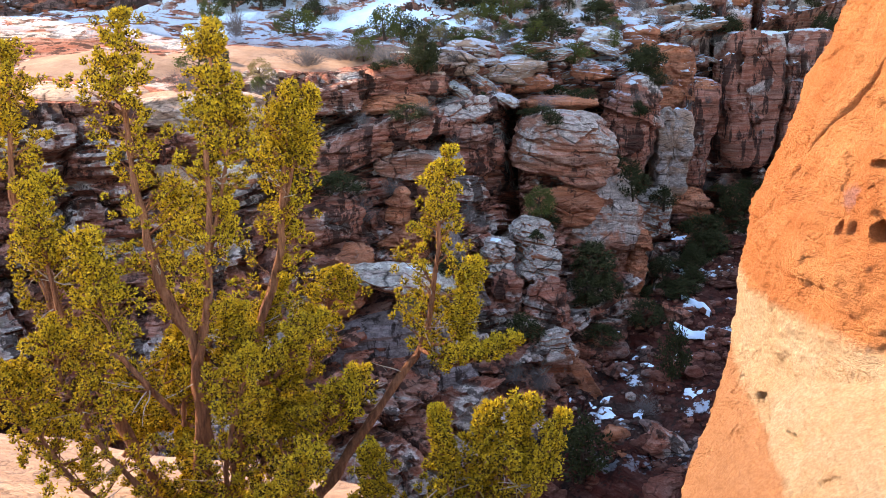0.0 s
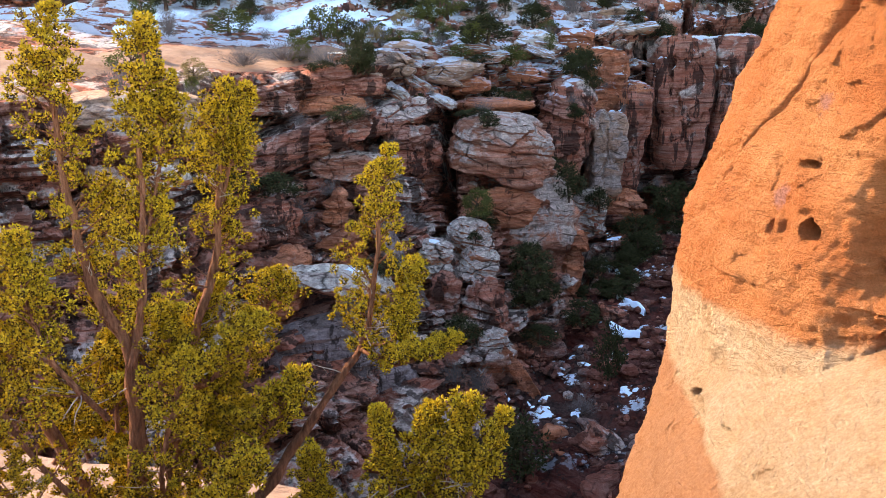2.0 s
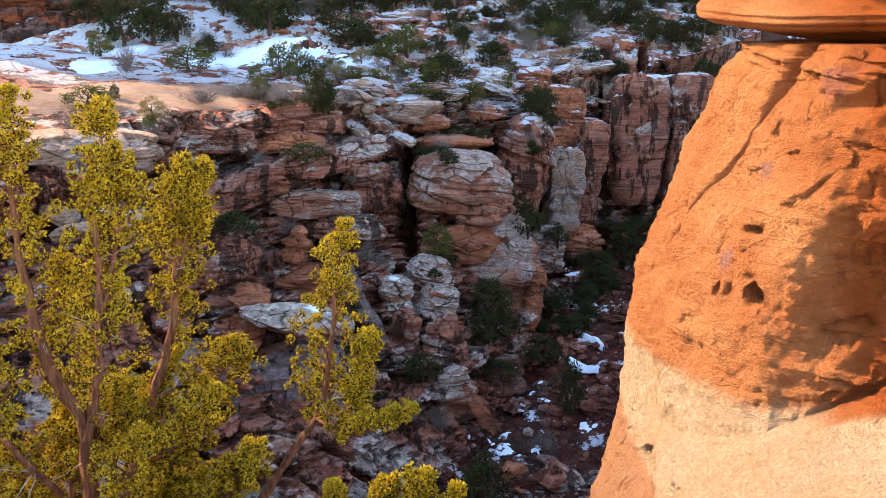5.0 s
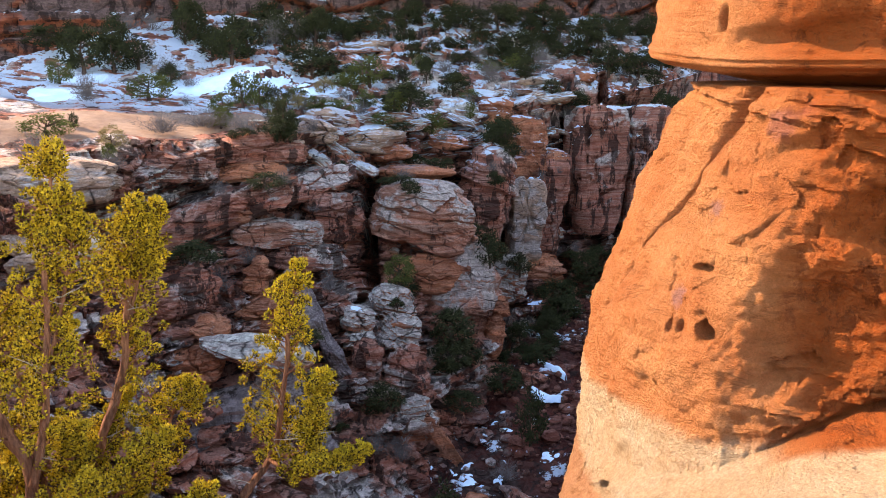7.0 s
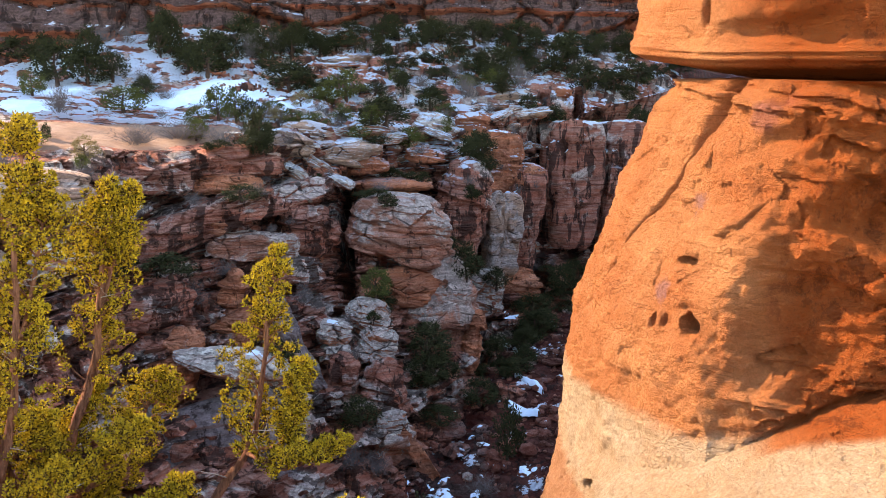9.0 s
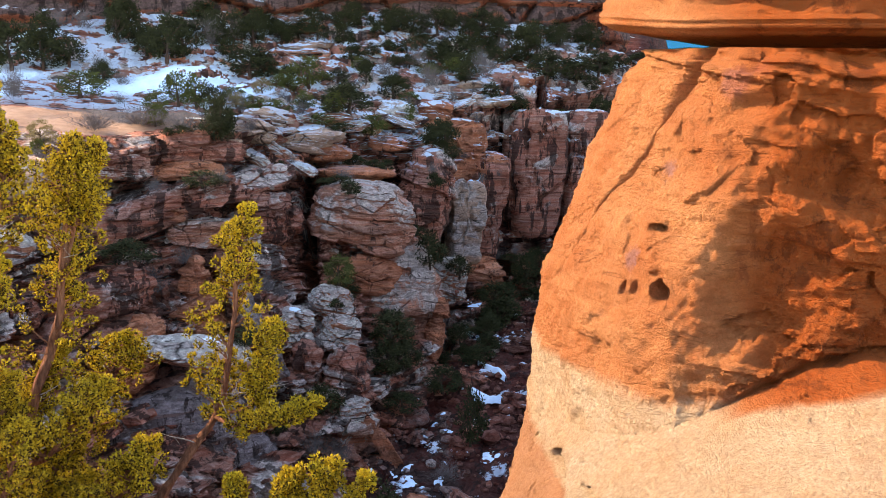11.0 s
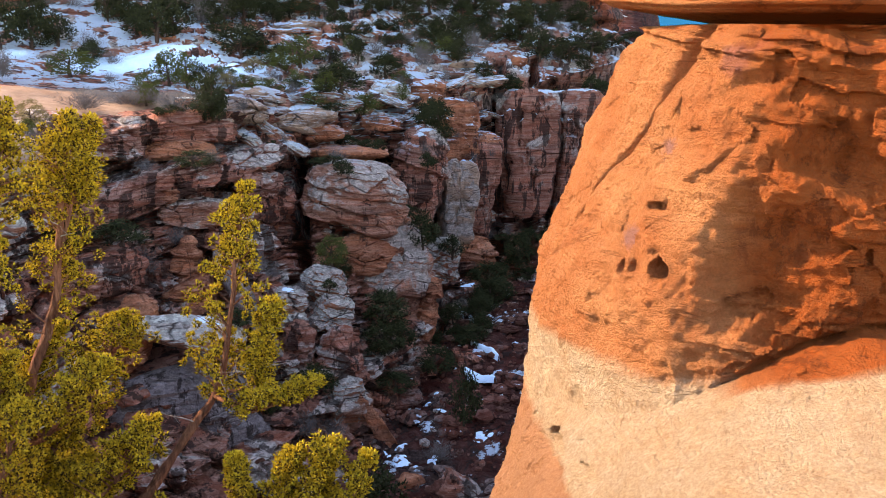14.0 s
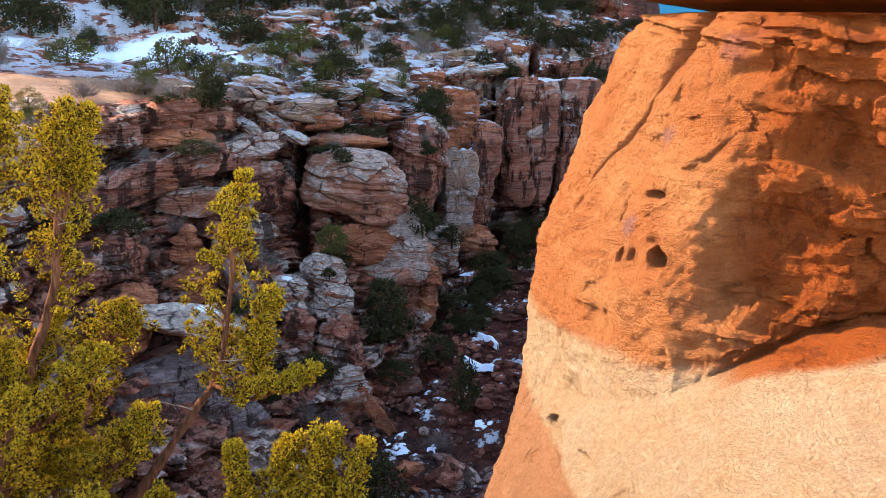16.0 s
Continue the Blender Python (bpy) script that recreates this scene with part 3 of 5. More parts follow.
def pillar_radius(th, z):
    rows = {
        0: (4.0, 3.6, 3.5, 3.3, 3.2, 2.9, 2.7, 2.5, 2.4, 2.1), 60: (4.0, 3.6, 3.5, 3.3, 3.2, 2.9, 2.6, 2.4, 2.2, 1.9),
        120: (3.9, 3.6, 3.4, 3.4, 3.25, 3.05, 2.85, 2.6, 2.25, 1.7), 160: (3.7, 3.5, 3.35, 3.35, 3.22, 3.0, 2.8, 2.55, 2.3, 2.0),
        180: (3.7, 3.45, 3.32, 3.28, 3.15, 2.88, 2.62, 2.38, 2.18, 1.98), 205: (3.8, 3.6, 3.4, 3.3, 3.12, 2.8, 2.47, 2.27, 2.15, 2.02),
        222: (4.2, 3.9, 3.55, 3.4, 3.26, 2.95, 2.62, 2.42, 2.3, 2.1), 235: (4.0, 3.8, 3.4, 3.2, 3.04, 2.9, 2.72, 2.6, 2.5, 2.25),
        250: (3.8, 3.6, 3.2, 3.0, 2.9, 2.88, 2.8, 2.7, 2.55, 2.25), 275: (3.8, 3.5, 3.2, 2.95, 2.85, 2.9, 2.85, 2.8, 2.6, 2.3),
        320: (3.9, 3.6, 3.4, 3.2, 3.1, 2.95, 2.75, 2.55, 2.45, 2.25), 360: (4.0, 3.6, 3.5, 3.3, 3.2, 2.9, 2.7, 2.5, 2.4, 2.1),
    }
    deg = np.degrees(th) % 360
    fine_z = np.linspace(LEVELS[0], LEVELS[-1], 160)
    table = np.array([np.interp(fine_z, LEVELS, rows[a]) for a in TURNS])
    ring = np.arange(0, 360.5, 1.0)
    full = np.array([np.interp(ring, TURNS, table[:, k]) for k in range(len(fine_z))])
    soft = np.exp(-((np.arange(-15, 16) / 5.5) ** 2))
    soft /= soft.sum()
    full = np.array([np.convolve(np.r_[row[-16:-1], row, row[1:16]], soft, "valid") for row in full])
    tall = np.exp(-((np.arange(-6, 7) / 3.0) ** 2))
    full = np.array([np.convolve(np.pad(col, 6, "edge"), tall / tall.sum(), "valid") for col in full.T])
    i = np.clip(deg.astype(int), 0, 359)
    j = np.clip(((z - LEVELS[0]) / (LEVELS[-1] - LEVELS[0]) * 159), 0, 158.999)
    j0, g, h = j.astype(int), j % 1, deg - i
    r = (full[i, j0] * (1 - g) + full[i, j0 + 1] * g) * (1 - h) + (full[i + 1, j0] * (1 - g) + full[i + 1, j0 + 1] * g) * h
    # the apron below the slanting bedding crack
    zc = np.interp(deg, [0, 160, 180, 205, 226, 241, 250, 262, 300, 360], [24.0, 24.4, 24.9, 25.2, 25.62, 26.15, 26.4, 26.6, 26.4, 24.0])
    k = np.interp(deg, [0, 160, 180, 205, 224, 241, 250, 270, 320, 360], [0.2, 0.2, 0.25, 0.6, 1.5, 3.0, 3.4, 3.5, 1.0, 0.2])
    under = zc - z
    r = np.where(under > 0, r + k * np.clip(under, 0, 1.2) ** 0.9 + 0.5 * k * np.maximum(0, under - 1.2), r)
    r = r - 0.10 * np.exp(-((under / 0.05) ** 2)) * smooth(228, 240, deg)
    return r


def dent(th, z, a, h, wide, tall, deep, r=2.9, steep=1.5):
    q = np.stack([th * r, z, 0 * z], 1)
    d = ((np.degrees(th) - a) * np.pi / 180 * r / wide) ** 2 + ((z - h) / tall) ** 2
    d *= 1 + 0.55 * layered(q, 0.16, 3, int(a))
    return -deep * np.exp(-(np.maximum(d, 0) ** steep))


def pillar():
    th = np.radians(np.concatenate([np.linspace(145, 275, 470), np.linspace(276, 504, 80)]))
    z = np.concatenate([np.linspace(21, 24.4, 60)[:-1], np.linspace(24.4, 29.66, 250)])
    Z, T = np.meshgrid(z, th, indexing="ij")
    T, Z = T.ravel(), Z.ravel()
    r = pillar_radius(T, Z)
    P = np.stack([AX + r * np.cos(T), AY + r * np.sin(T), Z], 1)
    deg = np.degrees(T)
    bed = Z + 0.12 * P[:, 0] - 0.1 * P[:, 1]
    front = smooth(226, 238, deg + 6 * grain(P, 0.8, 101)) * (1 - smooth(300, 340, deg))
    up = smooth(25.5, 26.3, Z)
    d = 0.13 * layered(P, 1.3, 4, 103) + 0.05 * layered(P, 0.3, 3, 104) + 0.018 * beds(bed, 0.34, 5) + 0.03 * layered(P, 0.12, 2, 108)
    chip, own_chip = cells(P + 0.12 * np.stack([grain(P, 0.3, 141), grain(P, 0.3, 142), grain(P, 0.3, 143)], 1), (0.55, 0.55, 0.3), 145)
    d += front * up * (0.2 * layered(P, 0.7, 4, 105) - 0.1 + 0.1 * (own_chip - 0.5) + 0.05 * beds(bed + 0.1 * grain(P, 0.4, 146), 0.16, 15, 0.25))
    d += 0.05 * (own_chip - 0.5) * smooth(-0.2, 0.3, grain(P, 1.1, 147)) - 0.012 * (1 - smooth(0, 0.05, chip)) * smooth(0.0, 0.4, grain(P, 0.8, 148))
    # the long groove from the top down to the shoulder
    run = np.interp(Z, [25.5, 26.7, 27.6, 28.3, 29.0, 29.8], [170, 178, 186, 196, 206, 213])
    cleft = 0.9 + 2.2 * smooth(28.7, 29.5, Z) + 0.5 * grain(P, 0.5, 109)
    d -= (0.15 + 0.1 * smooth(28.6, 29.4, Z)) * np.exp(-(((deg - run - 2.5 * grain(P, 0.9, 110)) / cleft) ** 2)) * smooth(26.2, 27, Z)
    d -= 0.06 * smooth(1.0, -1.0, deg - run - 2.5 * grain(P, 0.9, 110)) * smooth(26.2, 27, Z) * smooth(150, 170, deg)
    d += 0.05 * beds(bed, 0.09, 14, 0.2) * smooth(29.2, 29.4, Z)
    ridge = 1 - np.abs(layered(P, 0.5, 4, 115))
    d += 0.09 * (ridge - 0.8) + 0.05 * (cells(P, (0.5, 0.5, 0.22), 117)[1] - 0.5) * smooth(0.0, 0.5, grain(P, 0.9, 118))
    reach_up = 0 * Z
    for a, h, wide, tall, deep in (
        (219.4, 27.02, 0.11, 0.11, 0.4), (219.4, 27.2, 0.16, 0.05, 0.06), (208.9, 26.95, 0.045, 0.07, 0.2), (212.0, 26.98, 0.03, 0.07, 0.07), (214.8, 27.66, 0.13, 0.06, 0.25),
        (184, 29.06, 0.05, 0.05, 0.10), (187, 28.93, 0.06, 0.06, 0.08), (181, 28.9, 0.05, 0.04, 0.08), (207.6, 24.82, 0.29, 0.12, 0.8),
        (220.0, 25.0, 0.13, 0.055, 0.4), (237, 29.12, 0.17, 0.14, 0.1), (231, 29.05, 0.17, 0.12, 0.08), (246, 27.3, 0.5, 0.4, 0.15), (252, 28.4, 0.4, 0.3, 0.2), (240, 26.9, 0.22, 0.18, 0.12),
    ):
        hole = dent(T, Z, a, h, wide, tall, deep, steep=3.0 if deep >= 0.2 else 1.5)
        d += hole
        if deep >= 0.2:
            reach_up = reach_up - 0.12 * hole
    # thin flakes: steps that run aslant across the lit face
    flake = np.interp(deg, [214, 222, 226, 232, 240], [27.95, 28.02, 28.12, 28.42, 28.7])
    d += 0.05 * smooth(-0.015, 0.015, Z - flake) * smooth(217, 222, deg) * (1 - smooth(227, 230, deg)) * (1 - smooth(0.1, 0.5, Z - flake))
    d -= 0.05 * np.exp(-(((Z - flake - 0.03 * grain(P, 0.15, 121)) / 0.03) ** 2)) * smooth(221, 224, deg) * (1 - smooth(228, 231, deg))
    r2 = r + d
    P[:, 0], P[:, 1], P[:, 2] = AX + r2 * np.cos(T), AY + r2 * np.sin(T), Z + reach_up
    rows, cols = len(z), len(th)
    cap_rows = []
    last = P[-cols:]
    c = np.array((AX, AY, 29.66))
    for q in (0.9, 0.7, 0.4, 0.02):
        ring = c + (last - c) * q
        ring[:, 2] = 29.66 + 0.02 * (1 - q) + 0.04 * layered(ring, 0.5, 3, 107)
        cap_rows.append(ring)
    P = np.concatenate([P, *cap_rows])
    return P, grid_faces(rows + 4, cols, closed=True)


pv, pf = pillar()
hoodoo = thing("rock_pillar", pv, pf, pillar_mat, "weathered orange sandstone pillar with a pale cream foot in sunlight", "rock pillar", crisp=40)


def cap_block():
    """The block that sits on the pillar: a straight thin-bedded underside and a pitted flank."""
    th = np.radians(np.concatenate([np.linspace(130, 290, 340), np.linspace(291, 489, 60)]))
    z = np.concatenate([np.linspace(29.64, 30.25, 70)[:-1], np.linspace(30.25, 32.0, 60)])
    Z, T = np.meshgrid(z, th, indexing="ij")
    T, Z = T.ravel(), Z.ravel()
    deg = np.degrees(T)
    r = np.interp(Z, [29.64, 29.7, 29.8, 29.88, 29.96, 30.03, 30.3, 31.2, 31.8, 32.0], [1.2, 1.75, 2.3, 2.46, 2.49, 2.43, 2.42, 2.38, 2.0, 1.3])
    turned = np.abs((deg - 112 + 180) % 360 - 180)
    lift = 0.2 * (1 - smooth(30, 68, turned)) + 0.1 * (1 - smooth(65, 110, turned))
    P = np.stack([AX + r * np.cos(T), AY + 0.6 + r * np.sin(T), Z], 1)
    d = 0.10 * layered(P, 1.1, 4, 111) + 0.035 * beds(Z, 0.09, 12) * (1 - smooth(30.0, 30.1, Z)) + 0.05 * layered(P, 0.3, 3, 113) * smooth(30.0, 30.2, Z)
    for a, h, wide, tall, deep in ((213, 30.42, 0.06, 0.14, 0.2), (206, 30.12, 0.2, 0.1, 0.05), (230, 30.2, 0.5, 0.12, 0.14), (246, 30.25, 0.4, 0.2, 0.2)):
        d += dent(T, Z, a, h, wide, tall, deep, 2.5)
    r2 = r + d
    P[:, 0], P[:, 1] = AX + r2 * np.cos(T), AY + 0.6 + r2 * np.sin(T)
    P[:, 2] += lift * (1 - smooth(30, 30.4, Z))
    return P, grid_faces(len(z), len(th), closed=True)


bv, bf = cap_block()
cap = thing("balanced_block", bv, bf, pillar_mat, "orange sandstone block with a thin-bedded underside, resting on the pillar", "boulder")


def clear_sky():
    """The deep blue sky behind the notch between pillar and cap, far past the canyon."""
    m = bpy.data.materials.new("clear_blue_sky")
    m.use_nodes = True
    n, l = m.node_tree.nodes, m.node_tree.links
    glow = n.new("ShaderNodeEmission")
    glow.inputs["Color"].default_value, glow.inputs["Strength"].default_value = (0.0, 0.42, 1.0, 1), 0.2
    l.new(glow.outputs["Emission"], n["Material Output"].inputs["Surface"])
    a, h = np.meshgrid(np.radians(np.linspace(66, 78, 13)), np.linspace(10, 300, 5))
    return np.stack([1600 * np.cos(a).ravel(), 1600 * np.sin(a).ravel(), h.ravel()], 1), grid_faces(5, 13), m


thing("backdrop", *clear_sky(), "clear deep blue sky far behind the canyon", "sky", kind="structure")

# ---- the juniper ----
def tube(points, r0, r1, sides=8, seed=0):
    """A tapered, slightly twisted limb along points (first: thin end)."""
    p = np.asarray(points, float)
    step = np.r_[0, np.cumsum(np.linalg.norm(np.diff(p, axis=0), axis=1))]
    n = max(6, int(step[-1] / 0.05))
    s = np.linspace(0, step[-1], n)
    q = np.stack([np.interp(s, step, p[:, k]) for k in range(3)], 1)
    for _ in range(4):
        q[1:-1] = (q[:-2] + 2 * q[1:-1] + q[2:]) / 4
    q += (0.012 * np.stack([grain(q, 0.25, seed + k) for k in range(3)], 1) + 0.03 * np.stack([grain(q, 0.6, seed + 5 + k) for k in range(3)], 1)) * np.clip(r1 * 20, 0, 1)
    tang = np.gradient(q, axis=0)
    tang /= np.linalg.norm(tang, axis=1, keepdims=True)
    side = np.cross(tang, (0.31, 0.9, 0.2))
    side /= np.linalg.norm(side, axis=1, keepdims=True)
    other = np.cross(tang, side)
    rad = r0 + (r1 - r0) * (s / s[-1]) ** 1.2
    a = np.linspace(0, 2 * np.pi, sides, endpoint=False)
    tw = a[None, :] + s[:, None] * 2.5
    bump = 1 + 0.42 * grain(np.stack([np.repeat(s * 6, sides), np.tile(a * 1.2, n), np.zeros(n * sides) + seed], 1), 1.0, 5).reshape(n, sides)
    ring = q[:, None] + (rad[:, None] * bump)[..., None] * (np.cos(tw)[..., None] * side[:, None] + np.sin(tw)[..., None] * other[:, None])
    return ring.reshape(-1, 3), grid_faces(n, sides, closed=True), q


def joined(pieces):
    vs, fs, k = [], [], 0
    for v, f in pieces:
        vs.append(v)
        fs.append(f + k)
        k += len(v)
    return np.concatenate(vs), np.concatenate(fs)


def sprays(at, way, length, thick):
    """Small tapered leaf cords: a three-sided spike at each place."""
    n = len(at)
    way = way / np.linalg.norm(way, axis=1, keepdims=True)
    side = np.cross(way, rng.normal(size=(n, 3)))
    side /= np.linalg.norm(side, axis=1, keepdims=True) + 1e-9
    other = np.cross(way, side)
    L, T = length[:, None], thick[:, None]
    mid = at + way * L * 0.3
    v = np.stack([mid + side * T, mid + (-0.5 * side + 0.87 * other) * T, mid + (-0.5 * side - 0.87 * other) * T, at + way * L], 1)
    f = np.array([(3, 0, 1), (3, 1, 2), (3, 2, 0)])
    return v.reshape(-1, 3), (np.arange(n)[:, None, None] * 4 + f[None]).reshape(-1, 3)


def plume(line, wide, bare=0.0):
    """Foliage round a leader: branchlets that end in compact rounded clumps of short leaf cords, with gaps between. line runs from the tip to the foot."""
    step = np.r_[0, np.cumsum(np.linalg.norm(np.diff(line, axis=0), axis=1))]
    reach = step[-1] * (1 - bare)
    n = max(12, int(reach / 0.018))
    s = np.sort(rng.uniform(0, 1, n) ** 1.05 * reach)
    base = np.stack([np.interp(s, step, line[:, k]) for k in range(3)], 1)
    lumps = 0.4 + 1.15 * (0.5 + 0.5 * grain(base, 0.16, 131)) * rng.uniform(0.6, 1.2, n)
    fat = wide * np.interp(s, [0, 0.1, 0.3, 0.6, 1.0, 1.6, 3.0], [0.2, 0.42, 0.7, 0.95, 1.15, 1.28, 1.1]) * lumps
    ang = np.arange(n) * 2.4 + rng.normal(size=n) * 0.5
    out = np.stack([np.cos(ang), np.sin(ang), rng.uniform(0.3, 1.1, n)], 1)
    out /= np.linalg.norm(out, axis=1, keepdims=True)
    # old wood is bare on the weather side, so the stem shows
    stay = ~((out[:, 1] < -0.15) & (s > 0.75) & (rng.uniform(size=n) < 0.72))
    stay &= (grain(base + 0.35 * out, 0.2, 133) > -0.3) | (s < 0.75)
    base, fat, out, s = base[stay], fat[stay], out[stay], s[stay]
    n = len(s)
    t = 3
    q = np.linspace(0.5, 1.05, t)[None] + rng.uniform(-0.1, 0.1, (n, t))
    at = base[:, None] + out[:, None] * (fat[:, None] * q)[..., None] + rng.normal(size=(n, t, 3)) * (0.008 + 0.09 * fat)[:, None, None]
    size = np.minimum(rng.uniform(0.032, 0.062, (n, t)), 0.022 + 0.35 * fat[:, None]).ravel()
    way = np.repeat(out + (0, 0, 0.7), t, 0)
    at = at.reshape(-1, 3)
    tips = rng.uniform(0, 0.2, 10)
    at = np.concatenate([at, np.stack([np.interp(tips, step, line[:, k]) for k in range(3)], 1) + rng.normal(size=(10, 3)) * 0.012])
    way = np.concatenate([way, np.tile((0, 0, 1.0), (10, 1))])
    size = np.concatenate([size, np.full(10, 0.024)])
    m = 29
    k = len(at)
    d = rng.normal(size=(k * m, 3))
    d /= np.linalg.norm(d, axis=1, keepdims=True)
    big = np.repeat(size, m)
    root = np.repeat(at, m, 0) + d * (big * rng.uniform(0.35, 0.85, k * m))[:, None]
    # every second cord gets a dark inner one, so gaps look shaded
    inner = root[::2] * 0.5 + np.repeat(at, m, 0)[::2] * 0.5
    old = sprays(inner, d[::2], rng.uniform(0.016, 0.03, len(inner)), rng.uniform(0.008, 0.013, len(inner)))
    v, f = sprays(root, d + 0.55 * np.repeat(way, m, 0), rng.uniform(0.02, 0.038, k * m), rng.uniform(0.007, 0.0115, k * m))
    twigs = []
    for i in rng.choice(n, min(n, 60), replace=False):
        a, b = base[i], base[i] + out[i] * fat[i] * 0.95
        tv, tf, _ = tube([b, (a + b) / 2 + rng.normal(size=3) * 0.02, a], 0.0025, 0.009, 4, int(i))
        twigs.append((tv, tf))
    return v, f, old, twigs


juniper = holder("juniper_tree", Matrix.Identity(4), "golden-green juniper with several upright stems on the slickrock ledge", "tree")
STEMS = [
    # thin radius, foot radius, plume width, bare share, points from tip to foot
    (0.014, 0.075, 0.30, 0.4, [(-4.87, 6.9, 29.21), (-4.93, 6.9, 28.62), (-5.0, 6.9, 28.04), (-4.97, 6.9, 27.64), (-4.85, 6.9, 27.23), (-4.68, 6.9, 26.75), (-4.5, 6.9, 26.33), (-4.25, 6.9, 25.78), (-3.92, 6.9, 25.16), (-3.4, 7.0, 24.6)]),
    (0.012, 0.095, 0.30, 0.42, [(-3.75, 6.8, 29.46), (-3.83, 6.8, 29.11), (-3.8, 6.8, 28.62), (-3.81, 6.8, 28.06), (-3.76, 6.8, 27.58), (-3.62, 6.8, 27.08), (-3.47, 6.8, 26.73), (-3.47, 6.8, 26.03), (-3.55, 6.85, 25.13), (-3.4, 7.0, 24.5)]),
    (0.010, 0.04, 0.27, 0.1, [(-3.04, 6.8, 29.35), (-3.06, 6.8, 28.92), (-3.12, 6.8, 28.48), (-3.19, 6.8, 27.78), (-3.3, 6.8, 27.09), (-3.43, 6.8, 26.57)]),
    (0.008, 0.025, 0.26, 0.0, [(-2.93, 6.9, 28.84), (-3.01, 6.9, 28.46), (-3.16, 6.9, 27.85), (-3.31, 6.85, 27.26)]),
    (0.012, 0.095, 0.33, 0.42, [(-2.77, 7.8, 28.81), (-2.87, 7.8, 28.16), (-2.97, 7.8, 27.41), (-3.1, 7.8, 26.85), (-3.3, 7.75, 26.27), (-3.45, 7.5, 25.53), (-3.4, 7.1, 24.5)]),
    (0.008, 0.025, 0.26, 0.0, [(-2.61, 7.9, 28.74), (-2.78, 7.9, 28.19), (-2.99, 7.8, 27.45)]),
    (0.012, 0.065, 0.27, 0.55, [(-1.33, 7.75, 28.22), (-1.42, 7.75, 27.65), (-1.5, 7.75, 27.12), (-1.59, 7.75, 26.68), (-1.72, 7.75, 26.31), (-1.98, 7.7, 25.93), (-2.29, 7.6, 25.43), (-2.54, 7.5, 25.05), (-3.2, 7.2, 24.5)]),
    (0.006, 0.022, 0.26, 0.15, [(-1.13, 7.6, 27.27), (-1.19, 7.6, 26.85), (-1.35, 7.6, 26.47), (-1.66, 7.75, 26.4)]),
    (0.006, 0.02, 0.22, 0.2, [(-0.74, 7.4, 26.62), (-0.96, 7.4, 26.45), (-1.32, 7.4, 26.33), (-1.68, 7.75, 26.36)]),
    (0.008, 0.05, 0.33, 0.2, [(-2.54, 8.2, 26.97), (-2.78, 8.2, 26.36), (-3.07, 8.1, 25.74), (-3.35, 7.5, 24.94), (-3.4, 7.1, 24.5)]),
    (0.008, 0.03, 0.20, 0.1, [(-0.54, 6.3, 26.6), (-0.65, 6.3, 26.17), (-0.82, 6.3, 25.62), (-1.8, 6.6, 25.0), (-3.2, 7.0, 24.5)]),
    (0.008, 0.03, 0.17, 0.3, [(-0.31, 6.2, 26.5), (-0.43, 6.2, 26.14), (-0.63, 6.2, 25.69), (-1.0, 6.3, 25.4)]),
    (0.008, 0.03, 0.20, 0.1, [(-0.86, 6.4, 26.44), (-0.92, 6.4, 26.06), (-1.01, 6.4, 25.55), (-1.3, 6.5, 25.25)]),
    (0.008, 0.03, 0.22, 0.1, [(-1.28, 6.4, 26.42), (-1.25, 6.4, 26.04), (-1.19, 6.4, 25.53), (-1.6, 6.5, 25.1)]),
    (0.008, 0.03, 0.22, 0.1, [(-1.9, 6.6, 25.95), (-1.89, 6.6, 25.63), (-1.9, 6.6, 25.32), (-2.4, 6.8, 24.8)]),
    (0.008, 0.04, 0.32, 0.2, [(-2.04, 7.0, 26.45), (-2.28, 7.0, 25.99), (-2.73, 7.0, 25.52), (-3.15, 7.0, 25.03), (-3.4, 7.0, 24.5)]),
    (0.008, 0.03, 0.30, 0.1, [(-4.01, 6.3, 27.81), (-3.99, 6.3, 27.34), (-3.85, 6.3, 26.77), (-3.6, 6.6, 26.17)]),
    (0.008, 0.04, 0.33, 0.1, [(-4.41, 6.3, 27.14), (-4.41, 6.3, 26.55), (-4.18, 6.3, 26.04), (-3.89, 6.4, 25.53), (-3.5, 6.9, 24.8)]),
    (0.008, 0.03, 0.28, 0.1, [(-3.81, 7.4, 27.98), (-3.77, 7.4, 27.35), (-3.71, 7.4, 26.76), (-3.5, 7.2, 26.2)]),
    (0.008, 0.04, 0.33, 0.1, [(-4.77, 6.2, 26.73), (-4.71, 6.2, 26.17), (-4.43, 6.2, 25.71), (-4.0, 6.4, 25.2), (-3.5, 6.9, 24.7)]),
    (0.008, 0.03, 0.27, 0.2, [(-2.34, 7.0, 26.94), (-2.64, 7.0, 26.62), (-2.93, 7.2, 26.23), (-3.3, 7.6, 26.0)]),
    (0.008, 0.04, 0.33, 0.15, [(-2.84, 6.5, 26.82), (-2.99, 6.5, 26.31), (-3.14, 6.5, 25.78), (-3.24, 6.7, 25.34), (-3.4, 6.9, 24.7)]),
    (0.008, 0.03, 0.25, 0.1, [(-2.16, 6.0, 26.21), (-2.27, 6.0, 25.96), (-2.49, 6.1, 25.6), (-3.0, 6.6, 24.9)]),
    (0.008, 0.03, 0.28, 0.1, [(-4.72, 6.8, 28.11), (-4.72, 6.8, 27.62), (-4.65, 6.8, 26.95)]),
]
r5 = np.random.default_rng(55)
